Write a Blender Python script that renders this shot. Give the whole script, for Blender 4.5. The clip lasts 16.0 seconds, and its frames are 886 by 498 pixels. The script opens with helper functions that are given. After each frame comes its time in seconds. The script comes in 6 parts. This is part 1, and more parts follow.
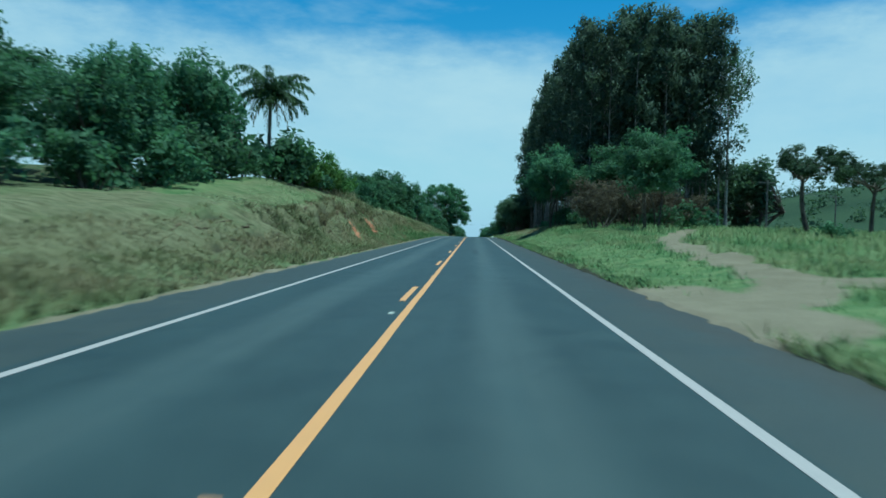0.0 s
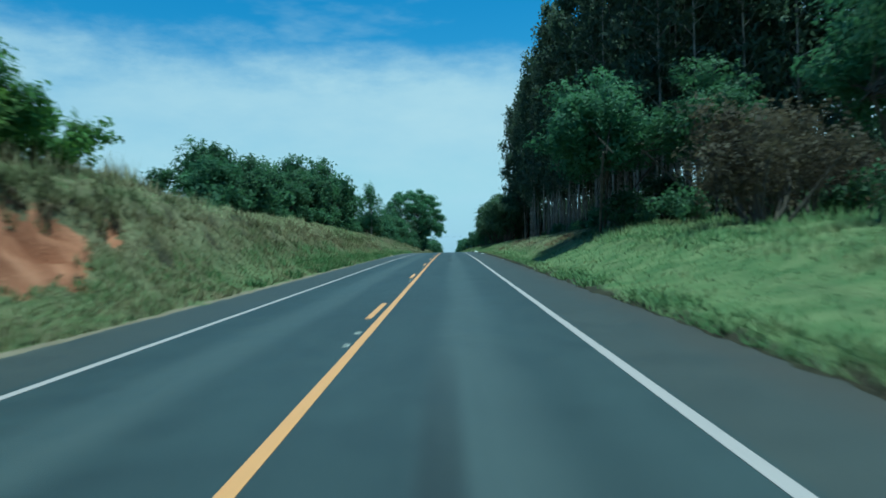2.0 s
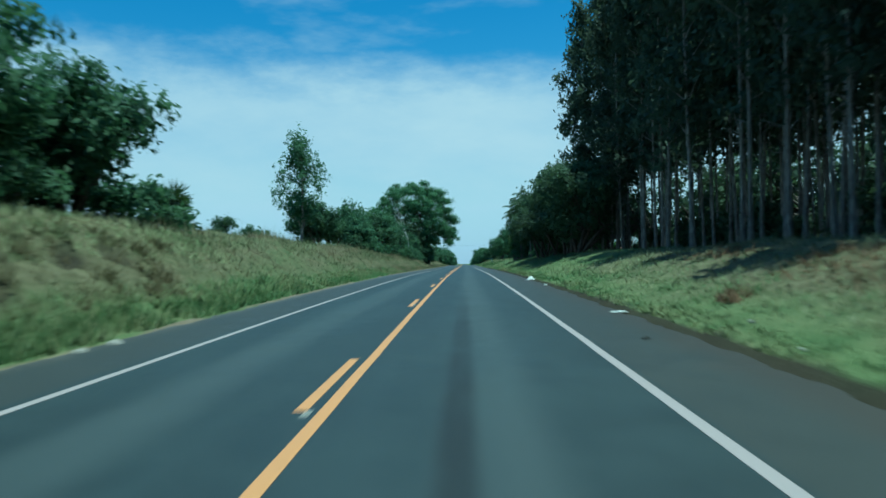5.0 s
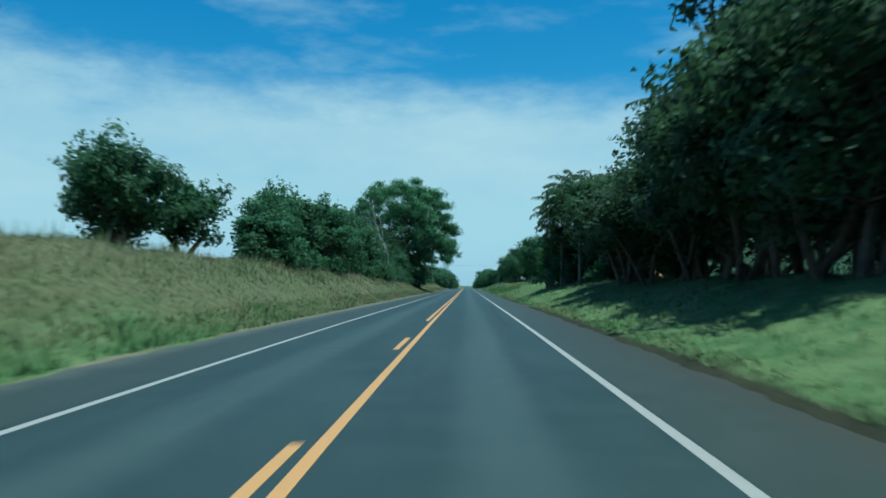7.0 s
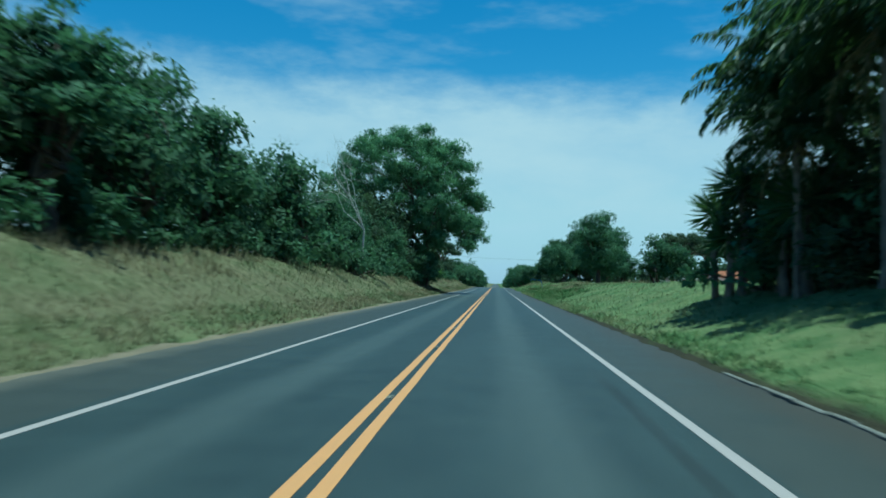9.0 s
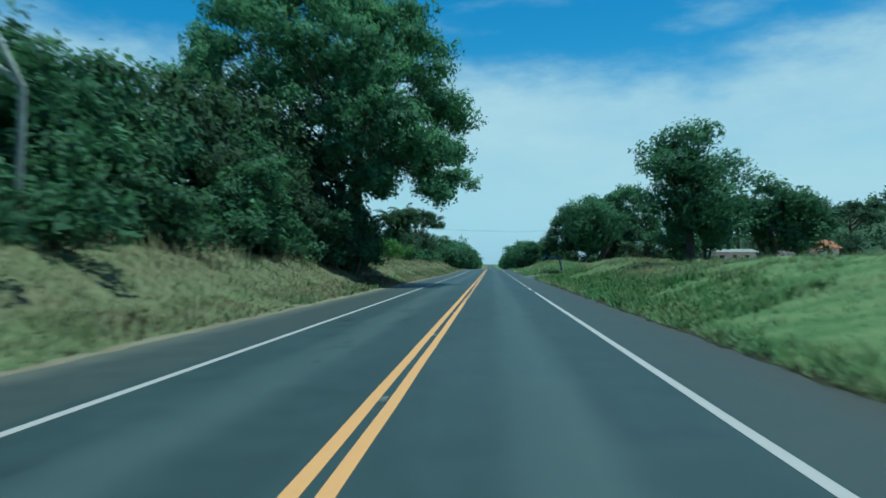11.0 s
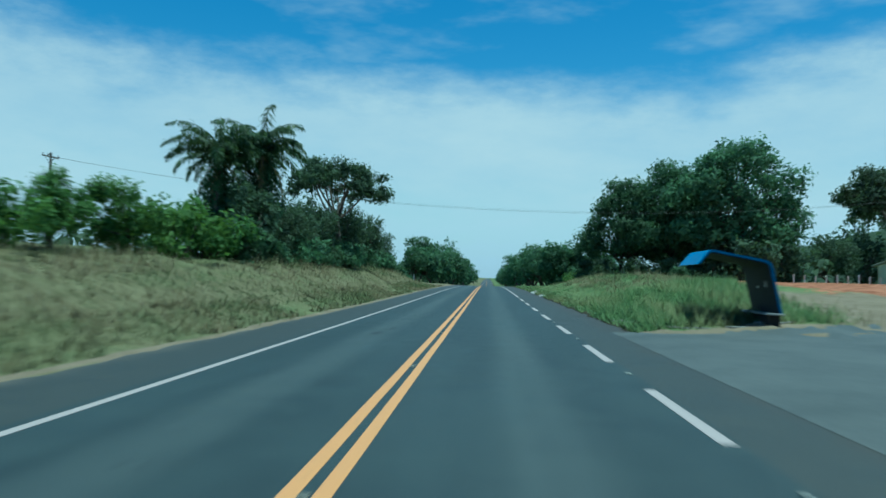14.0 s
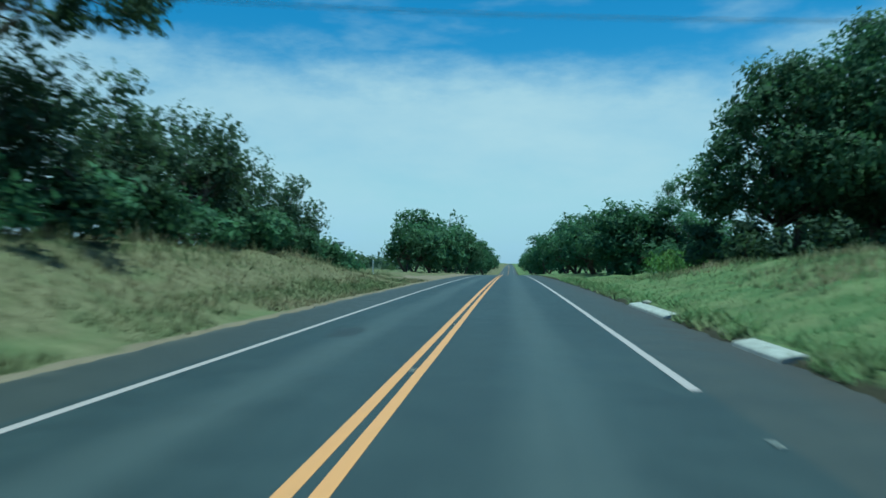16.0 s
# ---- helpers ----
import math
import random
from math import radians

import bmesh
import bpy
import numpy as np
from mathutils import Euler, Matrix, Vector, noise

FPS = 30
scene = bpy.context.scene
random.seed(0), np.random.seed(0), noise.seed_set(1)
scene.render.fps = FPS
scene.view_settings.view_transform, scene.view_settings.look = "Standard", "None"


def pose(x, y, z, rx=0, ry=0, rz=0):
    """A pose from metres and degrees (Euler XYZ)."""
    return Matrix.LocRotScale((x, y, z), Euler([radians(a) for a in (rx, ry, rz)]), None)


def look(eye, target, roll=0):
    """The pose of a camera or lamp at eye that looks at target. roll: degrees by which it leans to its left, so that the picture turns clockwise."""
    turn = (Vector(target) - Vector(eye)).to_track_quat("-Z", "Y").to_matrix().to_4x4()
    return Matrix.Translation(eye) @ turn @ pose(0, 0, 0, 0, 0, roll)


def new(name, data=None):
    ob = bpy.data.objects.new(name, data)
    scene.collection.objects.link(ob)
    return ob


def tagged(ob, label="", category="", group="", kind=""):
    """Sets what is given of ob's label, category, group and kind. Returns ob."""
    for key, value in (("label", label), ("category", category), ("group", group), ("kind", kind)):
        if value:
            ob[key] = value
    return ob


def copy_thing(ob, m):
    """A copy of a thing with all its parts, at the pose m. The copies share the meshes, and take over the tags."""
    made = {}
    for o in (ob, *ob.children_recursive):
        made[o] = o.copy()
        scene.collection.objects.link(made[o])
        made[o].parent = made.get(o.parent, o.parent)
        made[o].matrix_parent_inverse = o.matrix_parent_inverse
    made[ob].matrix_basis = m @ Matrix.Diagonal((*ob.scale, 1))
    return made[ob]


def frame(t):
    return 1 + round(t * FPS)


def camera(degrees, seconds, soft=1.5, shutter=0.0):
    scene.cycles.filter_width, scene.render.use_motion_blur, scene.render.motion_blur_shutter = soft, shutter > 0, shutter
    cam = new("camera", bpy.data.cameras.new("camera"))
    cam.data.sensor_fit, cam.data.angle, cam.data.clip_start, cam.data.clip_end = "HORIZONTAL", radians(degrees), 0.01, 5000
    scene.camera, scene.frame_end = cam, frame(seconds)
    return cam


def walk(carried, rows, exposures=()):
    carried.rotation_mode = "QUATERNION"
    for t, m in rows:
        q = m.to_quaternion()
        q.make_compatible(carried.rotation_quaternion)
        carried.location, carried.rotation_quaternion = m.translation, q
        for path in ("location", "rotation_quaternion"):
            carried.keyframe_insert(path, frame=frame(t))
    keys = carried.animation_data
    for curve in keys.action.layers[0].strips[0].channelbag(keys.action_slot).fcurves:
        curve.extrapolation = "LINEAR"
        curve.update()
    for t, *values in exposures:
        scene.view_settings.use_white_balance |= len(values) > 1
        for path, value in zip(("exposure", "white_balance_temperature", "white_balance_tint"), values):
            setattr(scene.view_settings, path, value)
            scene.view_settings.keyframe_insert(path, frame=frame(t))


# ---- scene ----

# ======== camera and its way ========
cam = camera(60.14, 16.0, soft=1.6, shutter=0.4)

# seconds, x, y, z, pitch, roll, yaw
PATH = [
    (0.0, 1.19, 0.0, 1.58, -0.63, -1.70, 2.24), (0.5, 1.28, 12.0, 1.79, -0.91, -1.27, 2.43),
    (1.0, 1.36, 24.0, 2.00, -1.70, -0.02, 1.78), (1.5, 1.43, 36.0, 2.22, -1.38, 0.91, 1.14),
    (2.0, 1.46, 48.0, 2.43, 0.36, 1.37, 0.56), (2.5, 1.43, 60.0, 2.64, 0.90, 0.50, 0.64),
    (3.0, 1.40, 72.0, 2.85, 0.67, -0.12, 1.73), (3.5, 1.43, 84.0, 3.07, -0.57, 0.70, 1.82),
    (4.0, 1.35, 96.0, 3.28, -0.83, 0.21, 0.36), (4.5, 1.38, 108.0, 3.49, 0.12, -0.03, 0.90),
    (5.0, 1.44, 120.0, 3.67, 1.10, 1.00, 1.65), (7.5, 1.38, 181.2, 4.23, 2.81, -0.89, 2.35),
    (8.0, 1.44, 193.5, 4.27, 2.90, -1.36, 4.14), (8.5, 1.41, 205.8, 4.28, 3.11, -0.63, 4.49),
    (9.0, 1.26, 218.0, 4.28, 2.44, -1.53, 3.97), (11.5, 1.08, 280.0, 4.28, 1.10, 0.24, 3.47),
    (12.0, 1.03, 292.6, 4.28, 1.38, -0.21, 2.85), (12.5, 1.03, 305.2, 4.28, 2.01, -1.27, 2.56),
    (13.0, 1.13, 317.8, 4.28, 2.26, -1.91, 3.31), (13.5, 1.14, 330.4, 4.28, 2.24, -1.80, 3.08),
    (14.0, 1.14, 343.0, 4.28, 2.05, -1.39, 3.37), (14.5, 1.16, 355.6, 4.28, 1.95, -0.13, 3.65),
    (15.0, 1.16, 368.2, 4.29, 1.68, -0.28, 4.25), (15.5, 1.23, 380.8, 4.31, 1.08, -0.18, 4.71),
    (16.0, 1.27, 393.4, 4.34, 1.02, -0.21, 5.03),
]
walk(cam, [(t, pose(x, y, z, 90 + p, r, w)) for t, x, y, z, p, r, w in PATH],
     exposures=[(0.0, 0.24, 4860, -34), (5.0, 0.24, 4860, -34), (7.5, 0.20, 4930, -34), (16.0, 0.20, 4930, -34)])

# ======== daylight ========
SUN_EL, SUN_AZ = 81.0, 88.0     # degrees; azimuth clockwise from +y
TO_SUN = Vector((math.sin(radians(SUN_AZ)) * math.cos(radians(SUN_EL)),
                 math.cos(radians(SUN_AZ)) * math.cos(radians(SUN_EL)), math.sin(radians(SUN_EL))))
sun = new("sun", bpy.data.lights.new("sun", "SUN"))
sun.data.energy, sun.data.angle, sun.data.color = 4.1, radians(0.6), (1.0, 0.95, 0.87)
sun.matrix_world = look(TO_SUN * 300, (0, 0, 0))


class Nodes:
    """Short hand for building a node tree."""

    def __init__(self, tree):
        self.tree = tree
        tree.nodes.clear()

    def add(self, kind, **inputs):
        n = self.tree.nodes.new(kind)
        for k, v in inputs.items():
            self.put(n, k.replace("_", " "), v)
        return n

    def put(self, n, key, v):
        sock = n.inputs[int(key)] if key.isdigit() else n.inputs[key]
        if isinstance(v, bpy.types.NodeSocket):
            self.tree.links.new(v, sock)
        else:
            sock.default_value = v

    def math(self, op, a, b=0.0, c=0.0, clamp=False):
        n = self.tree.nodes.new("ShaderNodeMath")
        n.operation, n.use_clamp = op, clamp
        for i, v in enumerate((a, b, c)):
            self.put(n, str(i), v)
        return n.outputs[0]

    def mix(self, f, a, b):
        n = self.tree.nodes.new("ShaderNodeMix")
        n.data_type = "RGBA"
        for i, v in ((0, f), (6, a), (7, b)):
            if isinstance(v, tuple) and len(v) == 3:
                v = (*v, 1)
            self.put(n, str(i), v)
        return n.outputs[2]

    def noise(self, vec, scale, detail=4.0, rough=0.55):
        n = self.add("ShaderNodeTexNoise")
        if vec is not None:
            self.put(n, "Vector", vec)
        self.put(n, "Scale", scale)
        self.put(n, "Detail", detail)
        self.put(n, "Roughness", rough)
        return n.outputs[0]

    def ramp(self, f, lo, hi):
        n = self.add("ShaderNodeMapRange")
        n.interpolation_type = "SMOOTHSTEP"
        self.put(n, "Value", f)
        self.put(n, "From Min", lo)
        self.put(n, "From Max", hi)
        return n.outputs[0]

    def attribute(self, key):
        n = self.add("ShaderNodeAttribute")
        n.attribute_name = key
        return n.outputs["Fac"]

    def scaled(self, vec, x, y, z):
        n = self.add("ShaderNodeMapping")
        self.put(n, "Vector", vec)
        n.inputs["Scale"].default_value = (x, y, z)
        return n.outputs[0]


world = bpy.data.worlds.new("sky")
scene.world = world
world.use_nodes = True
W = Nodes(world.node_tree)
sky = W.add("ShaderNodeTexSky")
sky.sky_type, sky.sun_disc = "NISHITA", False
sky.sun_elevation, sky.sun_rotation = radians(SUN_EL), radians(SUN_AZ)
sky.air_density, sky.dust_density, sky.ozone_density = 1.0, 0.6, 2.5
ray_dir = W.add("ShaderNodeTexCoord").outputs["Generated"]
sep = W.add("ShaderNodeSeparateXYZ", Vector=ray_dir).outputs
# a thin cloud bank that stands over the road's far end, ragged along its upper edge, with streaks above it
flat = W.scaled(ray_dir, 1.0, 1.0, 2.6)
soft_n = W.noise(flat, 3.2, 7, 0.6)
fine_n = W.noise(flat, 11.0, 6, 0.62)
lift = W.math("MULTIPLY", W.math("MAXIMUM", W.math("SUBTRACT", -0.12, sep[0]), 0.0), 0.07)
lift = W.math("ADD", lift, W.math("MULTIPLY", W.math("MAXIMUM", W.math("SUBTRACT", sep[0], 0.25), 0.0), 0.20))
edge = W.math("ADD", W.math("ADD", 0.262, lift), W.math("MULTIPLY", W.math("SUBTRACT", soft_n, 0.5), 0.16))
edge = W.math("ADD", edge, W.math("MULTIPLY", W.math("SUBTRACT", fine_n, 0.5), 0.05))
bank = W.ramp(W.math("SUBTRACT", edge, sep[2]), -0.015, 0.075)
body = W.math("ADD", 0.78, W.math("MULTIPLY", W.math("SUBTRACT", soft_n, 0.5), 0.7))
body = W.math("ADD", body, W.math("MULTIPLY", W.math("SUBTRACT", fine_n, 0.5), 0.25))
bank = W.math("MULTIPLY", bank, body)
wisps = W.math("MULTIPLY", W.ramp(W.noise(W.scaled(ray_dir, 2.2, 2.2, 7.0), 1.9, 5, 0.55), 0.50, 0.72), 0.36)
cover = W.math("MAXIMUM", bank, W.math("MULTIPLY", wisps, W.ramp(sep[2], 0.1, 0.3)))
deep = W.add("ShaderNodeHueSaturation", Color=sky.outputs[0], Saturation=1.35, Value=0.95)
haze = W.mix(W.ramp(sep[2], -0.01, 0.12), (4.15, 4.75, 6.52), (5.55, 5.5, 6.2))
skycol = W.mix(cover, deep.outputs[0], haze)
W.tree.links.new(W.add("ShaderNodeBackground", Color=skycol, Strength=0.10).outputs[0],
                 W.add("ShaderNodeOutputWorld").inputs[0])

# ======== materials ========


def material(name):
    m = bpy.data.materials.new(name)
    m.use_nodes = True
    return m, Nodes(m.node_tree)


def finish(N, color, rough=0.8, bump=None, dist=0.02, strength=0.5, metallic=0.0, spec=0.5, translucent=None):
    b = N.add("ShaderNodeBsdfPrincipled")
    for k, v in (("Base Color", color), ("Roughness", rough), ("Metallic", metallic), ("Specular IOR Level", spec)):
        if isinstance(v, tuple) and len(v) == 3:
            v = (*v, 1)
        N.put(b, k, v)
    if bump is not None:
        n = N.add("ShaderNodeBump", Height=bump, Distance=dist, Strength=strength)
        N.put(b, "Normal", n.outputs[0])
    out = b.outputs[0]
    if translucent is not None:
        t = N.add("ShaderNodeBsdfTranslucent", Color=translucent)
        mx = N.add("ShaderNodeMixShader")
        N.put(mx, "0", 0.44)
        N.tree.links.new(out, mx.inputs[1])
        N.tree.links.new(t.outputs[0], mx.inputs[2])
        out = mx.outputs[0]
    N.tree.links.new(out, N.add("ShaderNodeOutputMaterial").inputs[0])


def leaf_material(name, dark, light, rough=0.7, glow=(0.10, 0.16, 0.02)):
    m, N = material(name)
    rnd = N.add("ShaderNodeNewGeometry").outputs["Random Per Island"]
    tree_rnd = N.add("ShaderNodeObjectInfo").outputs["Random"]
    pos = N.add("ShaderNodeTexCoord").outputs["Object"]
    patch = N.ramp(N.noise(pos, 0.55, 2), 0.3, 0.7)
    f = N.math("ADD", N.math("MULTIPLY", rnd, 0.36), N.math("MULTIPLY", patch, 0.64))
    c = N.mix(f, dark, light)
    hsv = N.add("ShaderNodeHueSaturation", Color=c)
    N.put(hsv, "Hue", N.math("ADD", 0.485, N.math("MULTIPLY", tree_rnd, 0.03)))
    N.put(hsv, "Value", N.math("ADD", 0.8, N.math("MULTIPLY", tree_rnd, 0.45)))
    c = hsv.outputs[0]
    finish(N, c, rough, spec=0.22, translucent=N.mix(0.5, c, glow))
    return m


def bark_material(name, dark, light, stretch=6.0):
    m, N = material(name)
    pos = N.add("ShaderNodeTexCoord").outputs["Object"]
    n1 = N.noise(N.scaled(pos, stretch, stretch, 1.2), 1.5, 5)
    n2 = N.noise(pos, 0.8, 3)
    f = N.ramp(N.math("ADD", N.math("MULTIPLY", n1, 0.6), N.math("MULTIPLY", n2, 0.4)), 0.36, 0.64)
    finish(N, N.mix(f, dark, light), 0.9, bump=n1, dist=0.03)
    return m


LEAF = leaf_material("leaf_green", (0.054, 0.100, 0.058), (0.128, 0.208, 0.106), glow=(0.085, 0.165, 0.06))
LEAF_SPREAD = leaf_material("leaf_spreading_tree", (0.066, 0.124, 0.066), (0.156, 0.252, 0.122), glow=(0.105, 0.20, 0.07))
LEAF_BRIGHT = leaf_material("leaf_bright", (0.055, 0.110, 0.030), (0.150, 0.240, 0.065))
# leaf_dark also stands in for deep shade on some tree rows
LEAF_DARK = leaf_material("leaf_dark", (0.048, 0.074, 0.048), (0.105, 0.146, 0.086), glow=(0.07, 0.11, 0.03))
LEAF_EUC = leaf_material("leaf_eucalyptus", (0.042, 0.062, 0.044), (0.100, 0.124, 0.084), glow=(0.085, 0.115, 0.06))
LEAF_DRY = leaf_material("leaf_dry", (0.066, 0.052, 0.038), (0.135, 0.108, 0.076), glow=(0.10, 0.08, 0.05))
LEAF_PALM = leaf_material("leaf_palm", (0.034, 0.066, 0.034), (0.095, 0.142, 0.068), 0.45)
LEAF_STRAW = leaf_material("leaf_straw", (0.16, 0.13, 0.07), (0.30, 0.25, 0.14), 0.7)
BARK = bark_material("bark_brown", (0.035, 0.026, 0.020), (0.12, 0.095, 0.075))
BARK_PALE = bark_material("bark_pale", (0.14, 0.12, 0.10), (0.42, 0.38, 0.33))
BARK_EUC = bark_material("bark_eucalyptus", (0.085, 0.072, 0.062), (0.30, 0.265, 0.23))
BARK_PALM = bark_material("bark_palm", (0.09, 0.08, 0.07), (0.24, 0.21, 0.18), 2.0)
BARK_DEAD = bark_material("bark_dead", (0.26, 0.24, 0.22), (0.50, 0.47, 0.43))

# ======== the ground's shape ========
ROAD_R = 5.5


def curve(xs, ys):
    return lambda v: np.interp(v, xs, ys)


_sy = np.arange(-400.0, 4000.0, 0.25)
_sl = np.interp(_sy, [-400, 0, 100, 205, 350, 400, 415, 560, 700, 800, 1000, 1300], [0.0177, 0.0177, 0.0177, 0, 0, 0.003, 0.003, -0.019, -0.019, -0.004, 0.010, 0])
_sz = np.cumsum(_sl) * 0.25
_sz -= np.interp(0.0, _sy, _sz)


def road_z(y):
    return np.interp(y, _sy, _sz)


def edge_left(y):
    return np.interp(y, [-50, 40, 90, 130, 200, 260, 330, 350, 378, 420, 600], [5.0, 5.1, 5.25, 5.3, 5.7, 5.75, 5.6, 5.4, 5.2, 5.3, 5.3])


bank_left = curve([-60, 15, 35, 55, 70, 95, 125, 150, 200, 260, 300, 340, 400, 420, 434, 452, 480],
                  [1.4, 1.6, 2.6, 4.3, 4.5, 3.9, 3.5, 2.9, 2.8, 2.5, 2.3, 1.9, 1.9, 2.1, 1.9, 0.5, 0.3])
bank_right = curve([-60, 15, 35, 62, 84, 100, 130, 160, 200, 240, 300, 318, 330, 341, 347, 350.5, 364.5, 367.5, 371, 381, 392, 415, 432, 448, 480],
                   [0.3, 0.4, 0.8, 1.35, 1.95, 2.3, 2.0, 1.6, 1.8, 1.9, 1.7, 1.25, 1.6, 1.95, 0.6, 0.05, 0.05, 0.45, 0.85, 1.5, 1.8, 2.0, 1.4, 0.4, 0.3])


def hash2(ix, iy, seed):
    h = np.sin(ix * 127.1 + iy * 311.7 + seed * 74.7) * 43758.5453
    return h - np.floor(h)


def vnoise(x, y, seed=0):
    """Smooth noise of -1 to 1 over the plan."""
    x, y = np.asarray(x, float), np.asarray(y, float)
    ix, iy = np.floor(x), np.floor(y)
    fx, fy = x - ix, y - iy
    fx, fy = fx * fx * (3 - 2 * fx), fy * fy * (3 - 2 * fy)
    a, b = hash2(ix, iy, seed), hash2(ix + 1, iy, seed)
    c, d = hash2(ix, iy + 1, seed), hash2(ix + 1, iy + 1, seed)
    return (a + (b - a) * fx + (c - a) * fy + (a - b - c + d) * fx * fy) * 2 - 1


def smooth(a, b, v):
    t = np.clip((v - a) / (b - a), 0, 1)
    return t * t * (3 - 2 * t)


# bare red soil breaks in the cut bank: y, x, length, height on the slope
SCARS = [(53.6, -7.3, 1.7, 0.98), (65.0, -7.75, 3.1, 0.80), (69.4, -8.1, 0.6, 0.4), (45.6, -7.7, 0.5, 0.28)]
# small brown breaks in the turf, strewn along the cut below its brow
_rb = random.Random(31)
# their dark tone also carries the shade under the broken sod
BREAKS = [(26 + k * 2.35 + _rb.uniform(-0.9, 0.9), -_rb.choice((7.4, 8.0, 8.4, 8.6, 8.8)) + _rb.uniform(-0.25, 0.25), _rb.uniform(0.5, 1.3), _rb.uniform(0.13, 0.30)) for k in range(50)]


def ragged_spots(x, y, spots, slant):
    """1 inside the spots, with a ragged outline."""
    x, y = np.broadcast_arrays(np.asarray(x, float), np.asarray(y, float))
    s = np.zeros(x.shape)
    near = (x < -5) & (x > -11) & (y > 20) & (y < 150)
    xs, ys = x[near], y[near]
    rag = 0.5 * vnoise(xs * 2.1, ys * 2.1, 5) + 0.35 * vnoise(xs * 5.0, ys * 5.0, 6)
    t = np.zeros(xs.shape)
    for cy, cx, ry, rx in spots:
        d = ((ys - cy + slant * (xs - cx)) / ry) ** 2 + ((xs - cx) / (rx * 1.25)) ** 2 + rag
        t = np.maximum(t, 1 - smooth(0.75, 1.05, d))
    s[near] = t
    return s


def scar(x, y):
    return ragged_spots(x, y, SCARS, 1.4)


def turf_break(x, y):
    return ragged_spots(x, y, BREAKS, 0.35)


def track_x(y):
    """Middle line of the dirt track that leaves the shoulder."""
    return np.interp(y, [14, 18, 22, 26, 30, 38, 47, 60, 80], [6.0, 8.6, 10.2, 10.6, 11.0, 11.6, 13.0, 17.0, 24.0])


def lip_line(x, y):
    """Where the sod breaks off along the top of the cut, out from the paving's edge."""
    return 3.45 + 0.35 * vnoise(y * 0.3, x * 0.0 + 2.5, 22) + 0.22 * vnoise(y * 1.1, x * 0.0, 23)


def ground_z(x, y):
    x, y = np.asarray(x, float), np.asarray(y, float)
    base = road_z(y)
    dl, dr = -x - edge_left(y), x - ROAD_R
    rough = 0.5 * vnoise(x * 0.35, y * 0.35, 1) + 0.28 * vnoise(x * 1.1, y * 1.1, 2) + 0.12 * vnoise(x * 2.7, y * 2.7, 3)
    even = 0.55 * smooth(0.5, 5.2, dl) + 0.45 * np.clip((dl - 0.5) / 5.6, 0, 1)
    cut = 0.64 * smooth(0.3, 3.9, dl) + 0.36 * np.clip((dl - 3.2) / 6.5, 0, 1)
    steep = smooth(30, 44, y) * (1 - 0.8 * smooth(92, 120, y)) * (1 - smooth(130, 160, y))
    hl = bank_left(y) * (even + (cut - even) * steep)
    ledge = np.clip(0.55 - np.abs(vnoise(x * 1.3 + y * 0.25, y * 0.42, 21)) * 1.6, 0, 1) * smooth(1.2, 2.2, dl) * (1 - smooth(3.8, 5.0, dl))
    hl = hl + 0.2 * ledge * steep
    lip = lip_line(x, y)
    ragged = np.clip(0.55 + 0.9 * vnoise(y * 0.22, x * 0.0 + 7.5, 24), 0, 1)
    cap = 1 - smooth(78, 96, y)          # near the start the land goes on rising gently above the lip
    hl = hl + steep * cap * smooth(40, 53, y) * 0.15 * np.clip(dl - lip, 0, 3.6) * (1 - smooth(4.5, 8.0, dl - lip))
    hl = hl + steep * ragged * ((0.5 - 0.34 * cap) * smooth(lip, lip + 0.3, dl) * (1 - 0.8 * smooth(lip + 0.8, lip + 3.0, dl)) - 0.3 * smooth(lip - 0.9, lip - 0.1, dl) * (1 - smooth(lip, lip + 0.2, dl)))
    hl = hl + 0.05 * np.clip(dl - 6, 0, 30) + rough * 0.36 * smooth(0.5, 3.0, dl)
    hl = hl - 0.5 * scar(x, y) + 0.34 * scar(x + 0.7, y) * (1 - scar(x, y))
    turn_in = 0.5 * np.clip(x - 6, 0, 30) * smooth(338, 346, y) * (1 - smooth(378, 395, y))
    hl = hl - 0.28 * turf_break(x, y) + 0.16 * turf_break(x + 0.4, y) * (1 - turf_break(x, y))
    hr = bank_right(y - turn_in) * (0.5 * smooth(0.3, 6.5, dr) + 0.5 * np.clip((dr - 0.4) / 7.5, 0, 1))
    hr = hr + rough * 0.26 * smooth(0.6, 4.0, dr) * np.where((y > 349) & (y < 366), 0.1, 1.0)
    hr = hr * (1 - 0.22 * smooth(11.5, 17, x) * smooth(362, 368, y) * (1 - smooth(425, 440, y)))
    out = np.where(dl > 0, hl, np.where(dr > 0, hr, -0.06))
    # beside the paving the earth stands a hand's width off it
    out = np.where(dl > 0, out + 0.02 + 0.05 * vnoise(x * 1.5, y * 1.5, 8) * smooth(0.0, 0.3, dl), out)
    out = np.where(dr > 0, out + 0.03 + (0.07 + 0.06 * vnoise(x * 2.5, y * 1.6, 9)) * smooth(0.05, 0.4, dr) * np.where((y > 349) & (y < 366) | (y < 30), 0.0, 1.0), out)
    # the far hill, and land that falls away behind the field
    hill = 85 * np.exp(-(((x - 470) / 260) ** 2 + ((y - 880) / 300) ** 2)) + 26 * np.exp(-(((x - 700) / 300) ** 2 + ((y - 500) / 260) ** 2))
    far = np.clip((np.abs(x) - 60) / 300, 0, 1) ** 2 * -6
    return base + out + np.where(np.abs(x) > 60, hill + far, 0) * smooth(60, 160, np.abs(x))


def gz(x, y):
    return float(ground_z(x, y))


# ---- mesh helpers ----


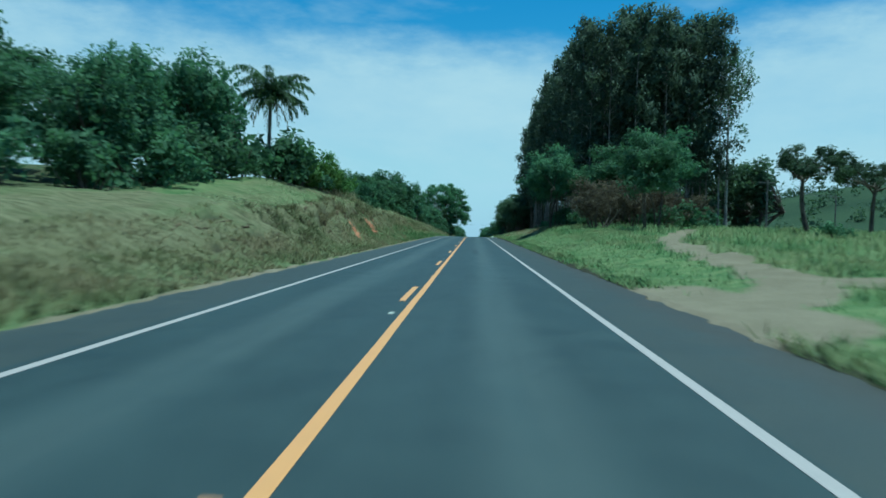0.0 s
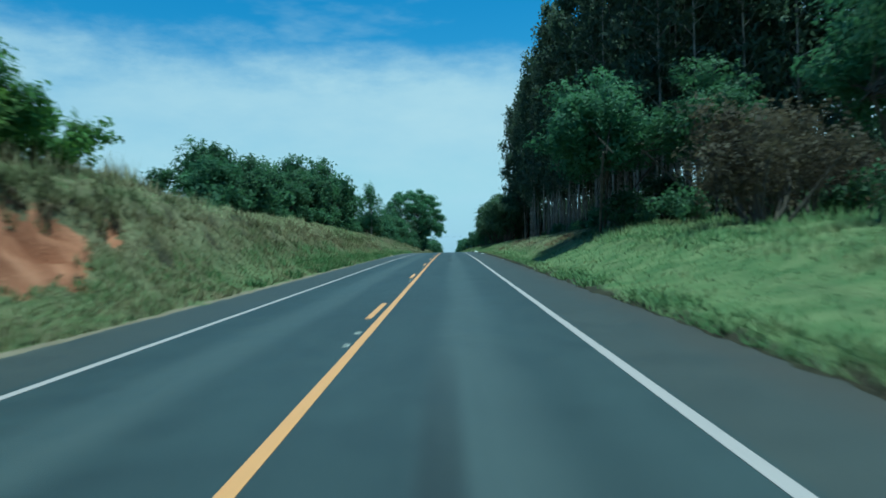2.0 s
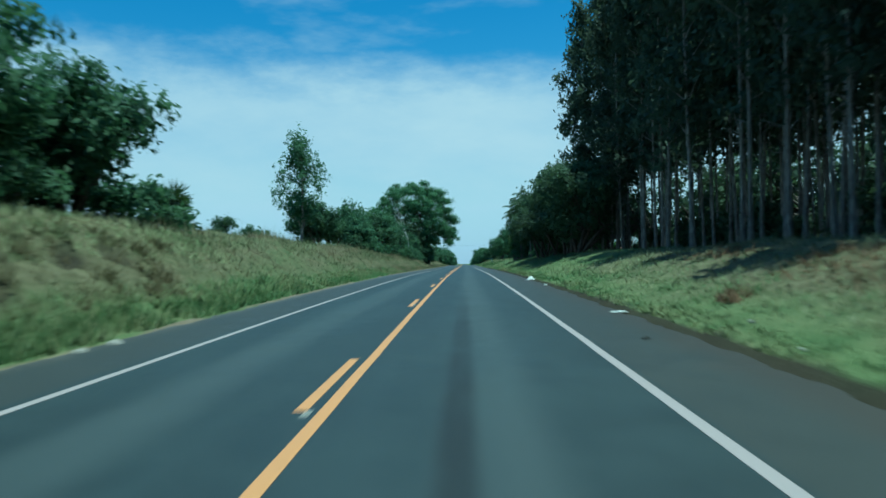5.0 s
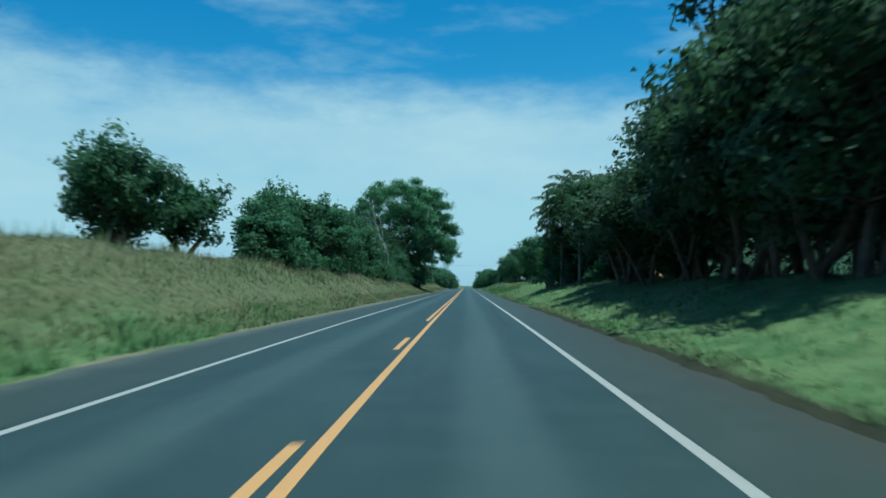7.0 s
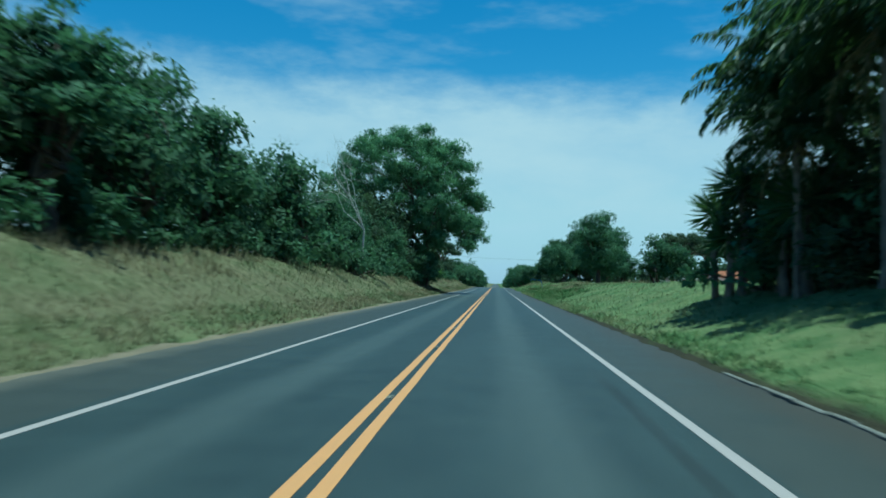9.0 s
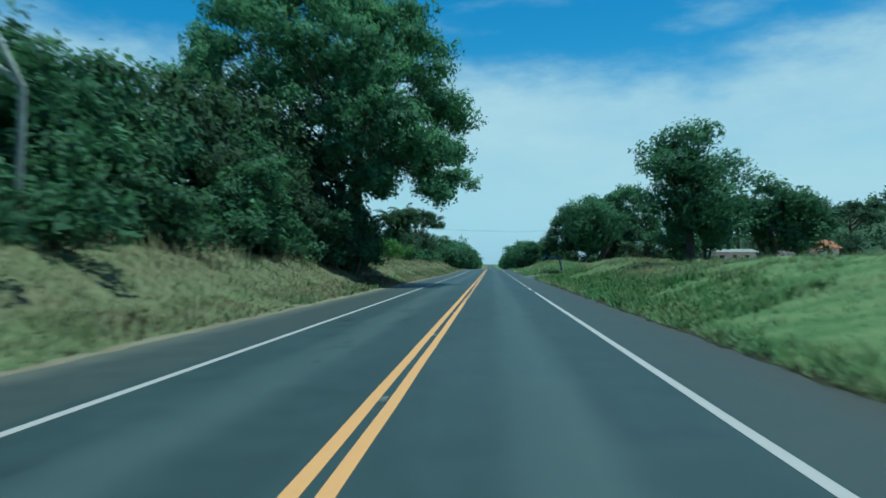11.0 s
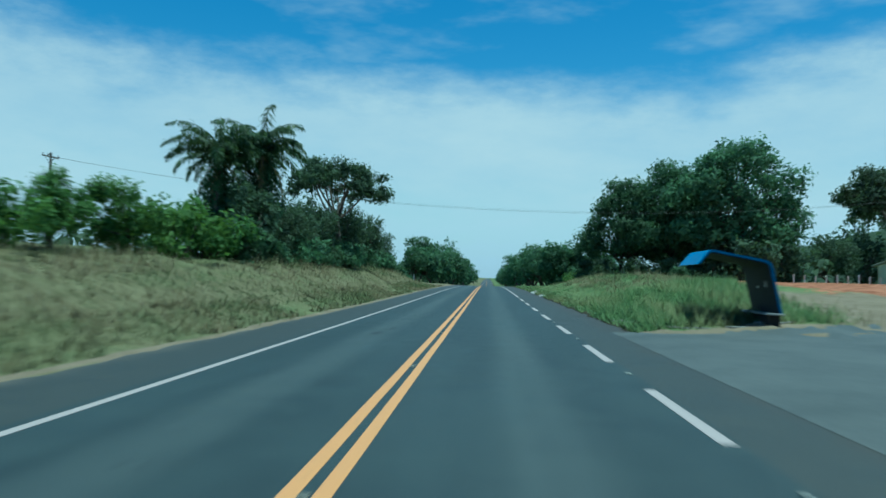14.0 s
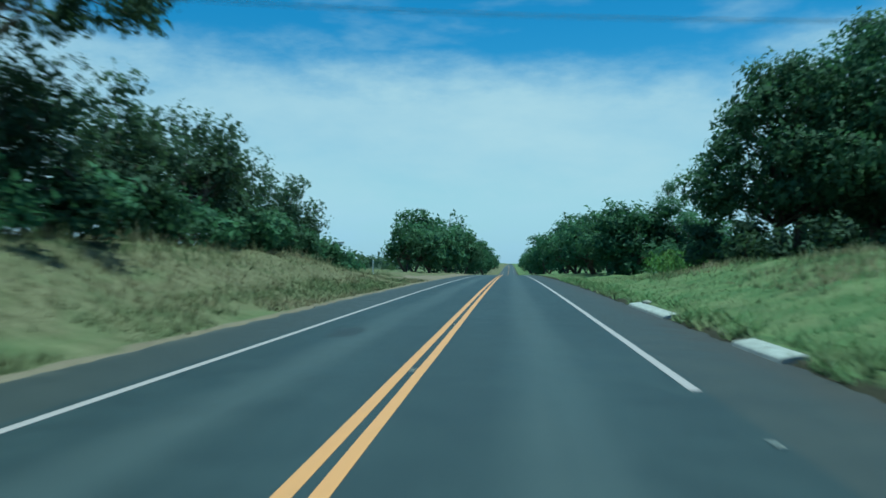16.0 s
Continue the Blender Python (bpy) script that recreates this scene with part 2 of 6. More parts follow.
def mesh_from(name, verts, faces, mat, parent=None, attrs=None, smooth_shade=False):
    me = bpy.data.meshes.new(name)
    verts = np.asarray(verts, np.float32)
    faces = np.asarray(faces, np.int32)
    k = faces.shape[1]
    me.vertices.add(len(verts))
    me.vertices.foreach_set("co", verts.ravel())
    me.loops.add(faces.size)
    me.loops.foreach_set("vertex_index", faces.ravel())
    me.polygons.add(len(faces))
    me.polygons.foreach_set("loop_start", np.arange(0, faces.size, k, dtype=np.int32))
    me.polygons.foreach_set("use_smooth", np.full(len(faces), smooth_shade, bool))
    for key, val in (attrs or {}).items():
        me.attributes.new(key, "FLOAT", "POINT").data.foreach_set("value", np.asarray(val, np.float32))
    me.update(calc_edges=True)
    if mat:
        me.materials.append(mat)
    ob = new(name, me)
    if parent:
        ob.parent = parent
    return ob


def part(name, bm, mat, parent=None, label="", smooth_shade=False):
    me = bpy.data.meshes.new(name)
    bm.to_mesh(me)
    bm.free()
    if mat:
        me.materials.append(mat)
    if smooth_shade:
        me.polygons.foreach_set("use_smooth", np.ones(len(me.polygons), bool))
    ob = new(name, me)
    if parent:
        ob.parent = parent
    if label:
        tagged(ob, label)
    return ob


def grid_faces(nu, nv):
    i, j = np.meshgrid(np.arange(nu - 1), np.arange(nv - 1), indexing="ij")
    a = (i * nv + j).ravel()
    return np.stack([a, a + nv, a + nv + 1, a + 1], 1)


# ---- ground sheet ----
m, N = material("roadside_ground")
GROUND = m
pos = N.add("ShaderNodeNewGeometry").outputs["Position"]
n_big, n_mid, n_fine = N.noise(N.scaled(pos, 0.5, 0.09, 0.5), 1.0, 4), N.noise(pos, 0.9, 5), N.noise(pos, 14.0, 4)
streak = N.noise(N.scaled(pos, 0.7, 5.0, 5.0), 1.1, 5)
straw = N.attribute("straw")
soil = N.attribute("soil")
dirt = N.attribute("dirt")
litter = N.attribute("litter")
green = N.mix(N.ramp(n_mid, 0.3, 0.7), (0.080, 0.122, 0.046), (0.162, 0.198, 0.084))
dry = N.mix(N.ramp(streak, 0.3, 0.7), (0.088, 0.080, 0.041), (0.190, 0.172, 0.099))
f = N.math("ADD", straw, N.math("MULTIPLY", N.math("SUBTRACT", n_big, 0.5), 1.7), clamp=True)
f = N.math("ADD", f, N.math("MULTIPLY", N.math("SUBTRACT", n_mid, 0.5), 0.7), clamp=True)
col = N.mix(f, green, dry)
dark_patch = N.math("MULTIPLY", N.ramp(N.noise(N.scaled(pos, 1, 0.55, 1), 0.45, 5, 0.65), 0.54, 0.72), 0.36)
col = N.mix(dark_patch, col, N.mix(n_mid, (0.040, 0.042, 0.018), (0.085, 0.062, 0.032)))
# dark litter and bare earth; tree shade and the verge's shadow gap painted in
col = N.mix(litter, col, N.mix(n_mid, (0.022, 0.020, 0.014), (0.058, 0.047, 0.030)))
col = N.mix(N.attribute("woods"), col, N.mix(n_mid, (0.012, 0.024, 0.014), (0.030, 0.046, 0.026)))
col = N.mix(N.math("MULTIPLY", N.ramp(dirt, 0.25, 0.75), 0.95), col, N.mix(n_mid, (0.14, 0.105, 0.072), (0.27, 0.215, 0.160)))
red = N.mix(N.ramp(n_mid, 0.3, 0.7), (0.19, 0.068, 0.036), (0.38, 0.168, 0.100))
ragged = N.math("ADD", N.math("MULTIPLY", N.math("SUBTRACT", N.noise(pos, 3.2, 4), 0.5), 1.5), N.math("MULTIPLY", N.math("SUBTRACT", n_fine, 0.5), 0.5))
col = N.mix(N.ramp(N.math("ADD", soil, ragged), 0.42, 0.60), col, red)
col = N.mix(N.math("MULTIPLY", N.ramp(n_fine, 0.5, 0.75), 0.25), col, (0.030, 0.036, 0.014))
finish(N, col, 0.95, bump=N.math("ADD", N.math("MULTIPLY", n_fine, 0.6), n_mid), dist=0.12, strength=0.8, spec=0.15)


def ground_tags(x, y):
    dl, dr = -x - edge_left(y), x - ROAD_R
    straw = np.where(x < 0, 0.06 + 0.74 * smooth(0.9, 2.9, dl) - 0.45 * smooth(7.0, 9.5, dl), 0.02 + 0.0 * x)
    straw = np.where((x < 0) & (y > 60) & (y < 150), straw + 0.22 * smooth(1.0, 2.9, dl), straw)
    straw = np.where((x < 0) & (y < 96), straw + 0.42 * (1 - smooth(66, 96, y)), straw)
    straw = np.where(x < 0, straw - 0.62 * smooth(3.4, 4.2, dl) * (1 - smooth(84, 100, y)) * smooth(20, 36, y), straw)
    straw = np.where((x < 0) & (y > 190), straw + 0.62 - 0.42 * smooth(0.9, 2.9, dl), straw)
    straw = np.where((x > 0) & (y > 96) & (y < 168), 0.10 + 0.80 * smooth(1.2, 3.4, dr + 0.7 * vnoise(x * 0.3, y * 0.2, 27)) * smooth(96, 104, y) * (1 - smooth(156, 168, y)), straw)
    straw = np.where((x > 0) & (y > 300) & (y < 345), 0.35 * smooth(2, 6, dr), straw)
    sl = scar(x, y)
    yard = smooth(16, 20, x) * (1 - smooth(62, 78, x)) * smooth(378, 384, y + 2.5 * vnoise(x * 0.3, y * 0.3, 19)) * (1 - smooth(424, 432, y))
    soil = np.maximum(sl, 0.9 * yard)
    dirt = np.where(dl > -0.1, 1 - smooth(0.05, 0.30 + 0.22 * smooth(200, 240, y) + 0.22 * vnoise(x, y * 0.7, 11), dl), 0)
    dirt = np.where(x > 0, 0.0, dirt)
    rim = np.where(x > 0, 1 - smooth(0.15, 0.60 + 0.35 * vnoise(x * 0.8, y * 0.8, 17), dr), 0.0)
    tr = 1 - smooth(0.5, 1.35, np.abs(x - track_x(y)) + 0.5 * vnoise(x * 0.9, y * 0.9, 12))
    spur = (1 - smooth(0.8, 1.7, np.abs(y - 20.4 + 0.12 * (x - 11)) + 0.4 * vnoise(x * 0.8, y * 0.8, 18))) * smooth(8.0, 9.5, x) * (1 - smooth(45, 60, x))
    tr = np.maximum(tr, spur)
    apron = (1 - smooth(1.2, 2.6, dr + 1.0 * vnoise(x * 0.8, y * 0.8, 13))) * smooth(9, 13, y) * (1 - smooth(20, 24, y))
    dirt = np.where((x > 0) & (y > 8) & (y < 85), np.maximum(dirt, np.maximum(tr * smooth(13, 16, y), apron)), dirt)
    mid = 357.8 + np.clip(x - 6, 0, 100) * 0.5
    side = 1 - smooth(7.2, 8.4, np.abs(y - mid) + 1.2 * vnoise(x * 0.5, y * 0.5, 14))
    dirt = np.where((x > ROAD_R) & (x < 115), np.maximum(dirt, side), dirt)
    lot = smooth(11, 14, x) * (1 - smooth(40, 60, x)) * smooth(360, 366, y) * (1 - smooth(381, 387, y + 1.5 * vnoise(x * 0.3, y * 0.3, 20)))
    dirt = np.where(x > 0, np.maximum(dirt, 0.8 * lot), dirt)
    layby = (1 - smooth(2.2, 3.6, dl + 0.8 * vnoise(x * 0.5, y * 0.3, 25))) * smooth(448, 462, y) * (1 - smooth(520, 540, y))
    dirt = np.where(dl > -0.1, np.maximum(dirt, 0.9 * layby), dirt)
    mud = (1 - smooth(0.8, 2.6, dr + 0.6 * vnoise(x * 0.9, y * 0.9, 26))) * smooth(338, 342, y) * (1 - smooth(348, 351, y)) * (x > 0)
    rim = np.maximum(rim, 0.8 * mud)
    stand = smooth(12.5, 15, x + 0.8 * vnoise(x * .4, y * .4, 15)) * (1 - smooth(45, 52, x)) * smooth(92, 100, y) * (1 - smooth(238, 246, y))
    # shade under the left bank's trees, put into the ground's dark tone
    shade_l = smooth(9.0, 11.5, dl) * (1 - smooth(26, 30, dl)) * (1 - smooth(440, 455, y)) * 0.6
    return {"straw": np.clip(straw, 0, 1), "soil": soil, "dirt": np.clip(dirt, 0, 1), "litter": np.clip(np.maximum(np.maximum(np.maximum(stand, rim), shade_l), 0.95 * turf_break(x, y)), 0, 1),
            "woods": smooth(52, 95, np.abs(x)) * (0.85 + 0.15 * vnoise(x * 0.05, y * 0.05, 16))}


gx = np.concatenate([-np.geomspace(4000, 24, 26), np.arange(-22, -10.2, 0.45), np.arange(-10.2, -5, 0.26), [-5.0, -4.0, 0, 4.0, 5.2], np.arange(5.5, 7.2, 0.2), np.arange(7.4, 24, 0.44), np.geomspace(25, 4000, 28)])
gy = np.concatenate([-np.geomspace(900, 22, 10), np.arange(-20, 26, 0.7), np.arange(26, 140, 0.42), np.arange(140, 470, 0.7), np.geomspace(472, 4800, 48)])
GX, GY = np.meshgrid(gx, gy, indexing="ij")
GZ = ground_z(GX, GY)
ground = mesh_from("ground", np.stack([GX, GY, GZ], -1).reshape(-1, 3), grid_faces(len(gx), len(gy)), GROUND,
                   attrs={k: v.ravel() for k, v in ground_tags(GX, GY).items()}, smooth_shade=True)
tagged(ground, "rolling roadside land with mown grass, straw and red soil", "ground", kind="structure")

# ---- road ----
m, N = material("worn_asphalt")
ASPHALT = m
pos = N.add("ShaderNodeNewGeometry").outputs["Position"]
xs = N.add("ShaderNodeSeparateXYZ", Vector=pos).outputs[0]
wob = N.math("MULTIPLY", N.math("SUBTRACT", N.noise(N.scaled(pos, 0.2, 0.08, 1), 1.0, 3), 0.5), 0.5)
n_long = N.noise(N.scaled(pos, 2.2, 0.06, 1), 1.0, 5)
n_mid, n_fine = N.noise(pos, 1.1, 5), N.noise(pos, 60.0, 3)
grain = N.add("ShaderNodeTexVoronoi", Scale=150.0, Vector=pos).outputs["Distance"]


def band(centre, half, soft):
    d = N.math("ABSOLUTE", N.math("SUBTRACT", N.math("ADD", xs, wob), centre))
    return N.math("SUBTRACT", 1.0, N.ramp(d, half, half + soft))


col = N.mix(N.ramp(n_mid, 0.25, 0.75), (0.0125, 0.0225, 0.0255), (0.0200, 0.0330, 0.0365))
pale = N.math("MAXIMUM", band(1.75, 0.10, 0.65), band(-1.85, 0.12, 0.6))
pale = N.math("MULTIPLY", pale, N.math("ADD", 0.25, N.math("MULTIPLY", n_long, 0.95)))
col = N.mix(N.math("MULTIPLY", pale, 0.66), col, (0.068, 0.082, 0.082))
ys = N.add("ShaderNodeSeparateXYZ", Vector=pos).outputs[1]


def stretch(y0, y1, fade):
    return N.math("MULTIPLY", N.ramp(ys, y0, y0 + 1.5), N.math("SUBTRACT", 1.0, N.ramp(ys, y1 - fade, y1)))


off_drip = N.math("ABSOLUTE", N.math("SUBTRACT", N.math("ADD", xs, N.math("MULTIPLY", wob, 0.3)), 1.35))
drip = N.math("SUBTRACT", 1.0, N.ramp(off_drip, 0.07, 0.27))
oil = N.math("MAXIMUM", N.math("MAXIMUM", stretch(46, 62, 13), stretch(105, 120, 9)), stretch(121, 158, 26))
oil = N.math("MULTIPLY", oil, N.math("MULTIPLY", drip, N.ramp(n_mid, 0.0, 0.35)))
skid = N.math("MULTIPLY", stretch(198, 236, 10), N.math("SUBTRACT", 1.0, N.ramp(N.math("ABSOLUTE", N.math("SUBTRACT", xs, N.math("ADD", 1.27, N.math("MULTIPLY", ys, 0.0079)))), 0.05, 0.13)))
oil = N.math("MAXIMUM", oil, N.math("MULTIPLY", skid, 0.95))
col = N.mix(N.math("MULTIPLY", oil, 0.92), col, (0.003, 0.005, 0.006))
blot = N.math("MULTIPLY", N.ramp(N.noise(N.scaled(pos, 1.0, 0.42, 1), 0.85, 4, 0.6), 0.60, 0.68), band(-2.0, 0.55, 0.5))
blot = N.math("MULTIPLY", blot, N.ramp(ys, 255, 285))
# old oil stains on the oncoming lane: x, y, half width, half length
for sx, sy, half_x, half_y in ((-2.90, 288.6, 0.19, 0.75), (-1.30, 288.9, 0.16, 0.62), (-1.85, 363.7, 0.19, 0.5), (-1.64, 365.6, 0.09, 0.55)):
    ax = N.math("DIVIDE", N.math("SUBTRACT", xs, sx), half_x)
    ay = N.math("DIVIDE", N.math("SUBTRACT", ys, sy), half_y)
    d = N.math("ADD", N.math("ADD", N.math("MULTIPLY", ax, ax), N.math("MULTIPLY", ay, ay)), N.math("MULTIPLY", N.math("SUBTRACT", N.noise(pos, 2.6, 4), 0.5), 2.4))
    blot = N.math("MAXIMUM", blot, N.math("SUBTRACT", 1.0, N.ramp(d, 0.5, 1.1)))
col = N.mix(N.math("MULTIPLY", blot, 0.75), col, (0.006, 0.008, 0.009))
worn = N.ramp(N.noise(N.scaled(pos, 1.0, 0.16, 1), 0.7, 5, 0.6), 0.42, 0.70)
col = N.mix(N.math("MULTIPLY", worn, 0.40), col, (0.033, 0.050, 0.054))
shoulder = N.math("MAXIMUM", N.ramp(xs, 3.55, 3.75), N.math("SUBTRACT", 1.0, N.ramp(xs, -3.7, -3.5)))
col = N.mix(N.math("MULTIPLY", shoulder, 0.8), col, N.mix(n_mid, (0.026, 0.029, 0.027), (0.041, 0.042, 0.037)))
dust = N.math("SUBTRACT", 1.0, N.ramp(N.math("SUBTRACT", xs, N.math("MULTIPLY", n_mid, 0.6)), -6.0, -5.1))
earth = N.ramp(N.math("ADD", xs, N.math("MULTIPLY", n_mid, 1.1)), 4.95, 6.0)
col = N.mix(N.math("MULTIPLY", earth, 0.9), col, (0.036, 0.029, 0.023))
col = N.mix(N.math("MULTIPLY", dust, 0.42), col, (0.17, 0.14, 0.11))
col = N.mix(N.math("MULTIPLY", N.ramp(n_fine, 0.45, 0.8), 0.30), col, (0.056, 0.072, 0.075))
finish(N, col, N.math("ADD", 0.50, N.math("MULTIPLY", n_mid, 0.22)), bump=N.math("ADD", grain, n_fine), dist=0.007, strength=0.5, spec=0.5)

ry = np.concatenate([np.geomspace(40, 350, 6)[::-1] * -1, np.arange(-30, 500, 0.3), np.geomspace(501, 2600, 90)])
rx_frac = np.array([0, 0.012, 0.3, 0.5, 0.7, 0.988, 1.0])


def road_strip(name, y, left, right, up, mat, parent=None, rag=0.0, skirt=0.12):
    """A strip of paving along the road, with its cut edges; left and right are functions of y."""
    l, r = left(y), right(y)
    if rag:
        l = l + rag * (vnoise(y * 1.3, y * 0 + 3, 31) + 0.6 * vnoise(y * 3.0, y * 0 + 5, 32))
        r = r + rag * (vnoise(y * 1.3, y * 0 + 9, 33) + 0.6 * vnoise(y * 4.1, y * 0 + 7, 34))
    z = road_z(y) + up
    cols = [np.stack([l, y, z - skirt], -1)] + [np.stack([l + (r - l) * f, y, z], -1) for f in rx_frac] + [np.stack([r, y, z - skirt], -1)]
    v = np.stack(cols, 0)
    return mesh_from(name, v.reshape(-1, 3), grid_faces(len(cols), len(y)), mat, parent)


road = road_strip("road", ry, lambda y: -edge_left(y), lambda y: np.full_like(y, ROAD_R), 0.0, ASPHALT, rag=0.10)
tagged(road, "straight two-lane asphalt road with worn grey wheel tracks", "road", kind="structure")


def paint(name, color, dark, smear=None):
    m, N = material(name)
    pos = N.add("ShaderNodeNewGeometry").outputs["Position"]
    n1, n2 = N.noise(pos, 7.0, 6, 0.65), N.noise(pos, 90.0, 3)
    wear = N.math("ADD", N.math("MULTIPLY", N.ramp(n1, 0.52, 0.78), 0.5), N.math("MULTIPLY", N.ramp(n2, 0.55, 0.8), 0.3), clamp=True)
    col = N.mix(wear, color, dark)
    if smear:                                   # rubber and mud dragged along the line
        ys = N.add("ShaderNodeSeparateXYZ", Vector=pos).outputs[1]
        here = N.math("MULTIPLY", N.ramp(ys, smear[0], smear[0] + 6), N.math("SUBTRACT", 1.0, N.ramp(ys, smear[1] - 6, smear[1])))
        drag = N.ramp(N.noise(N.scaled(pos, 14.0, 0.5, 1.0), 1.0, 5, 0.65), 0.40, 0.58)
        col = N.mix(N.math("MULTIPLY", here, N.math("MULTIPLY", drag, 0.85)), col, (0.055, 0.045, 0.036))
    finish(N, col, 0.6, bump=n2, dist=0.004)
    return m


YELLOW = paint("yellow_road_paint", (0.57, 0.265, 0.095), (0.25, 0.15, 0.085))
YELLOW_MUDDY = paint("muddy_yellow_road_paint", (0.57, 0.265, 0.095), (0.25, 0.15, 0.085), (296.0, 326.0))
WHITE = paint("white_road_paint", (0.37, 0.305, 0.300), (0.18, 0.155, 0.150))
LINE_L, LINE_R = -3.39, 3.53


def line(name, x, w, y0, y1, mat, label=""):
    n = max(2, int((y1 - y0) / 2.0) + 1)
    y = np.linspace(y0, y1, n)
    v = []
    for dx, dz in ((-w / 2, 0.0), (-w / 2, 0.005), (w / 2, 0.005), (w / 2, 0.0)):
        e = 0.006 * vnoise(y * 3.0, y * 0 + x + dx, 40)
        v.append(np.stack([x + dx + e, y, road_z(y) + dz], -1))
    ob = mesh_from(name, np.stack(v, 0).reshape(-1, 3), grid_faces(4, n), mat, road)
    if label:
        tagged(ob, label)
    return ob


line("edge_line", LINE_L, 0.135, -30, 1500, WHITE, "white painted edge line")
line("edge_line", LINE_R, 0.145, -30, 310.0, WHITE, "white painted edge line")
line("edge_line", LINE_R, 0.145, 403.0, 1500, WHITE, "white painted edge line")
line("centre_line", 0.0, 0.14, -30, 1500, YELLOW_MUDDY, "solid yellow centre line")
DOUBLE_FROM = 200.5
line("centre_line", -0.255, 0.145, DOUBLE_FROM, 1500, YELLOW, "solid yellow centre line")
for far in (4.2, 19.9, 35.5, 51.4, 67.6, 84.4, 100.75, 116.35, 131.6, 147.2, 162.0, 176.3, 190.5):
    line("lane_dash", -0.262, 0.135, far - 3.85, far, YELLOW)
for k in range(12):
    far = 317.7 + 7.34 * k
    line("lane_dash", LINE_R, 0.17, far - 3.7, far, WHITE)

# ======== plants ========


def unit(v):
    return v / np.maximum(np.linalg.norm(v, axis=-1, keepdims=True), 1e-6)


class Limbs:
    """Tapered tubes, gathered into one mesh."""

    def __init__(self):
        self.v, self.f, self.n = [], [], 0

    def tube(self, pts, radii, sides=6):
        pts = np.asarray(pts, float)
        d = unit(np.gradient(pts, axis=0))
        a = unit(np.cross(d, np.array([0.3, 0.9, 0.2])))
        b = np.cross(d, a)
        ang = np.linspace(0, 2 * np.pi, sides, endpoint=False)
        ring = np.cos(ang)[None, :, None] * a[:, None] + np.sin(ang)[None, :, None] * b[:, None]
        v = pts[:, None] + ring * np.asarray(radii)[:, None, None]
        k = len(pts)
        i, j = np.meshgrid(np.arange(k - 1), np.arange(sides), indexing="ij")
        p, q = (i * sides + j).ravel(), (i * sides + (j + 1) % sides).ravel()
        self.v.append(v.reshape(-1, 3))
        self.f.append(np.stack([p, q, q + sides, p + sides], 1) + self.n)
        self.n += k * sides

    def bend(self, rng, p, q, r0, r1, sag=0.12, steps=5, sides=5):
        t = np.linspace(0, 1, steps)[:, None]
        p, q = np.asarray(p, float), np.asarray(q, float)
        mid = rng.normal(0, sag, 3) * np.linalg.norm(q - p)
        pts = p + (q - p) * t + mid * (t * (1 - t)) * 2
        self.tube(pts, np.linspace(r0, r1, steps), sides)
        return pts

    def made(self, name, mat, parent):
        return mesh_from(name, np.concatenate(self.v), np.concatenate(self.f), mat, parent, smooth_shade=True)


def leaf_mesh(name, rng, centres, radii, count, size, mat, parent, wide=0.42, flat=0.8, droop=0.0, hollow=0.55, spray=7):
    """A crown of single leaves, crowded towards the outside of each clump."""
    centres, radii = np.asarray(centres, float), np.asarray(radii, float)
    w = radii ** 2
    twigs = count // spray + 1                    # leaves sit in sprays round a twig's end
    pick = np.repeat(rng.choice(len(radii), twigs, p=w / w.sum()), spray)[:count]
    d = np.repeat(unit(rng.normal(size=(twigs, 3))), spray, 0)[:count]
    rr = radii[pick] * (hollow + (1 - hollow) * np.repeat(rng.random(twigs), spray)[:count] ** 0.7) * np.repeat(1 + np.clip(0.2 * rng.normal(size=twigs), -0.45, 0.15), spray)[:count]
    off = d * rr[:, None]
    off[:, 2] *= flat
    p = centres[pick] + off + rng.normal(0, size * 0.55, (count, 3))
    nrm = unit(d * 0.9 + np.array([0, 0, 0.45]) + rng.normal(0, 0.55, (count, 3)))
    axis = unit(np.cross(nrm, unit(rng.normal(size=(count, 3)))))
    axis = unit(axis + np.array([0, 0, -droop]))
    side = unit(np.cross(nrm, axis))
    ln = size * (0.65 + 0.7 * rng.random(count))[:, None]
    wd = ln * wide
    curl = nrm * ln * 0.12
    a = p - axis * ln * 0.42 - side * wd * 0.62 - curl
    b = p - axis * ln * 0.15 + side * wd * 0.75
    c = p + axis * ln * 0.62 - curl
    v = np.stack([a, c, b], 1).reshape(-1, 3)
    f = np.arange(count * 3).reshape(-1, 3)
    ob = mesh_from(name, v, f, mat, parent, smooth_shade=True)
    soft = unit(d * 0.75 + nrm * 0.55 + np.array([0, 0, 0.2]))
    ob.data.normals_split_custom_set_from_vertices(np.repeat(soft, 3, 0).astype(np.float32))
    return ob


def thing(name, label, category, group=""):
    return tagged(new(name), label, category, group)


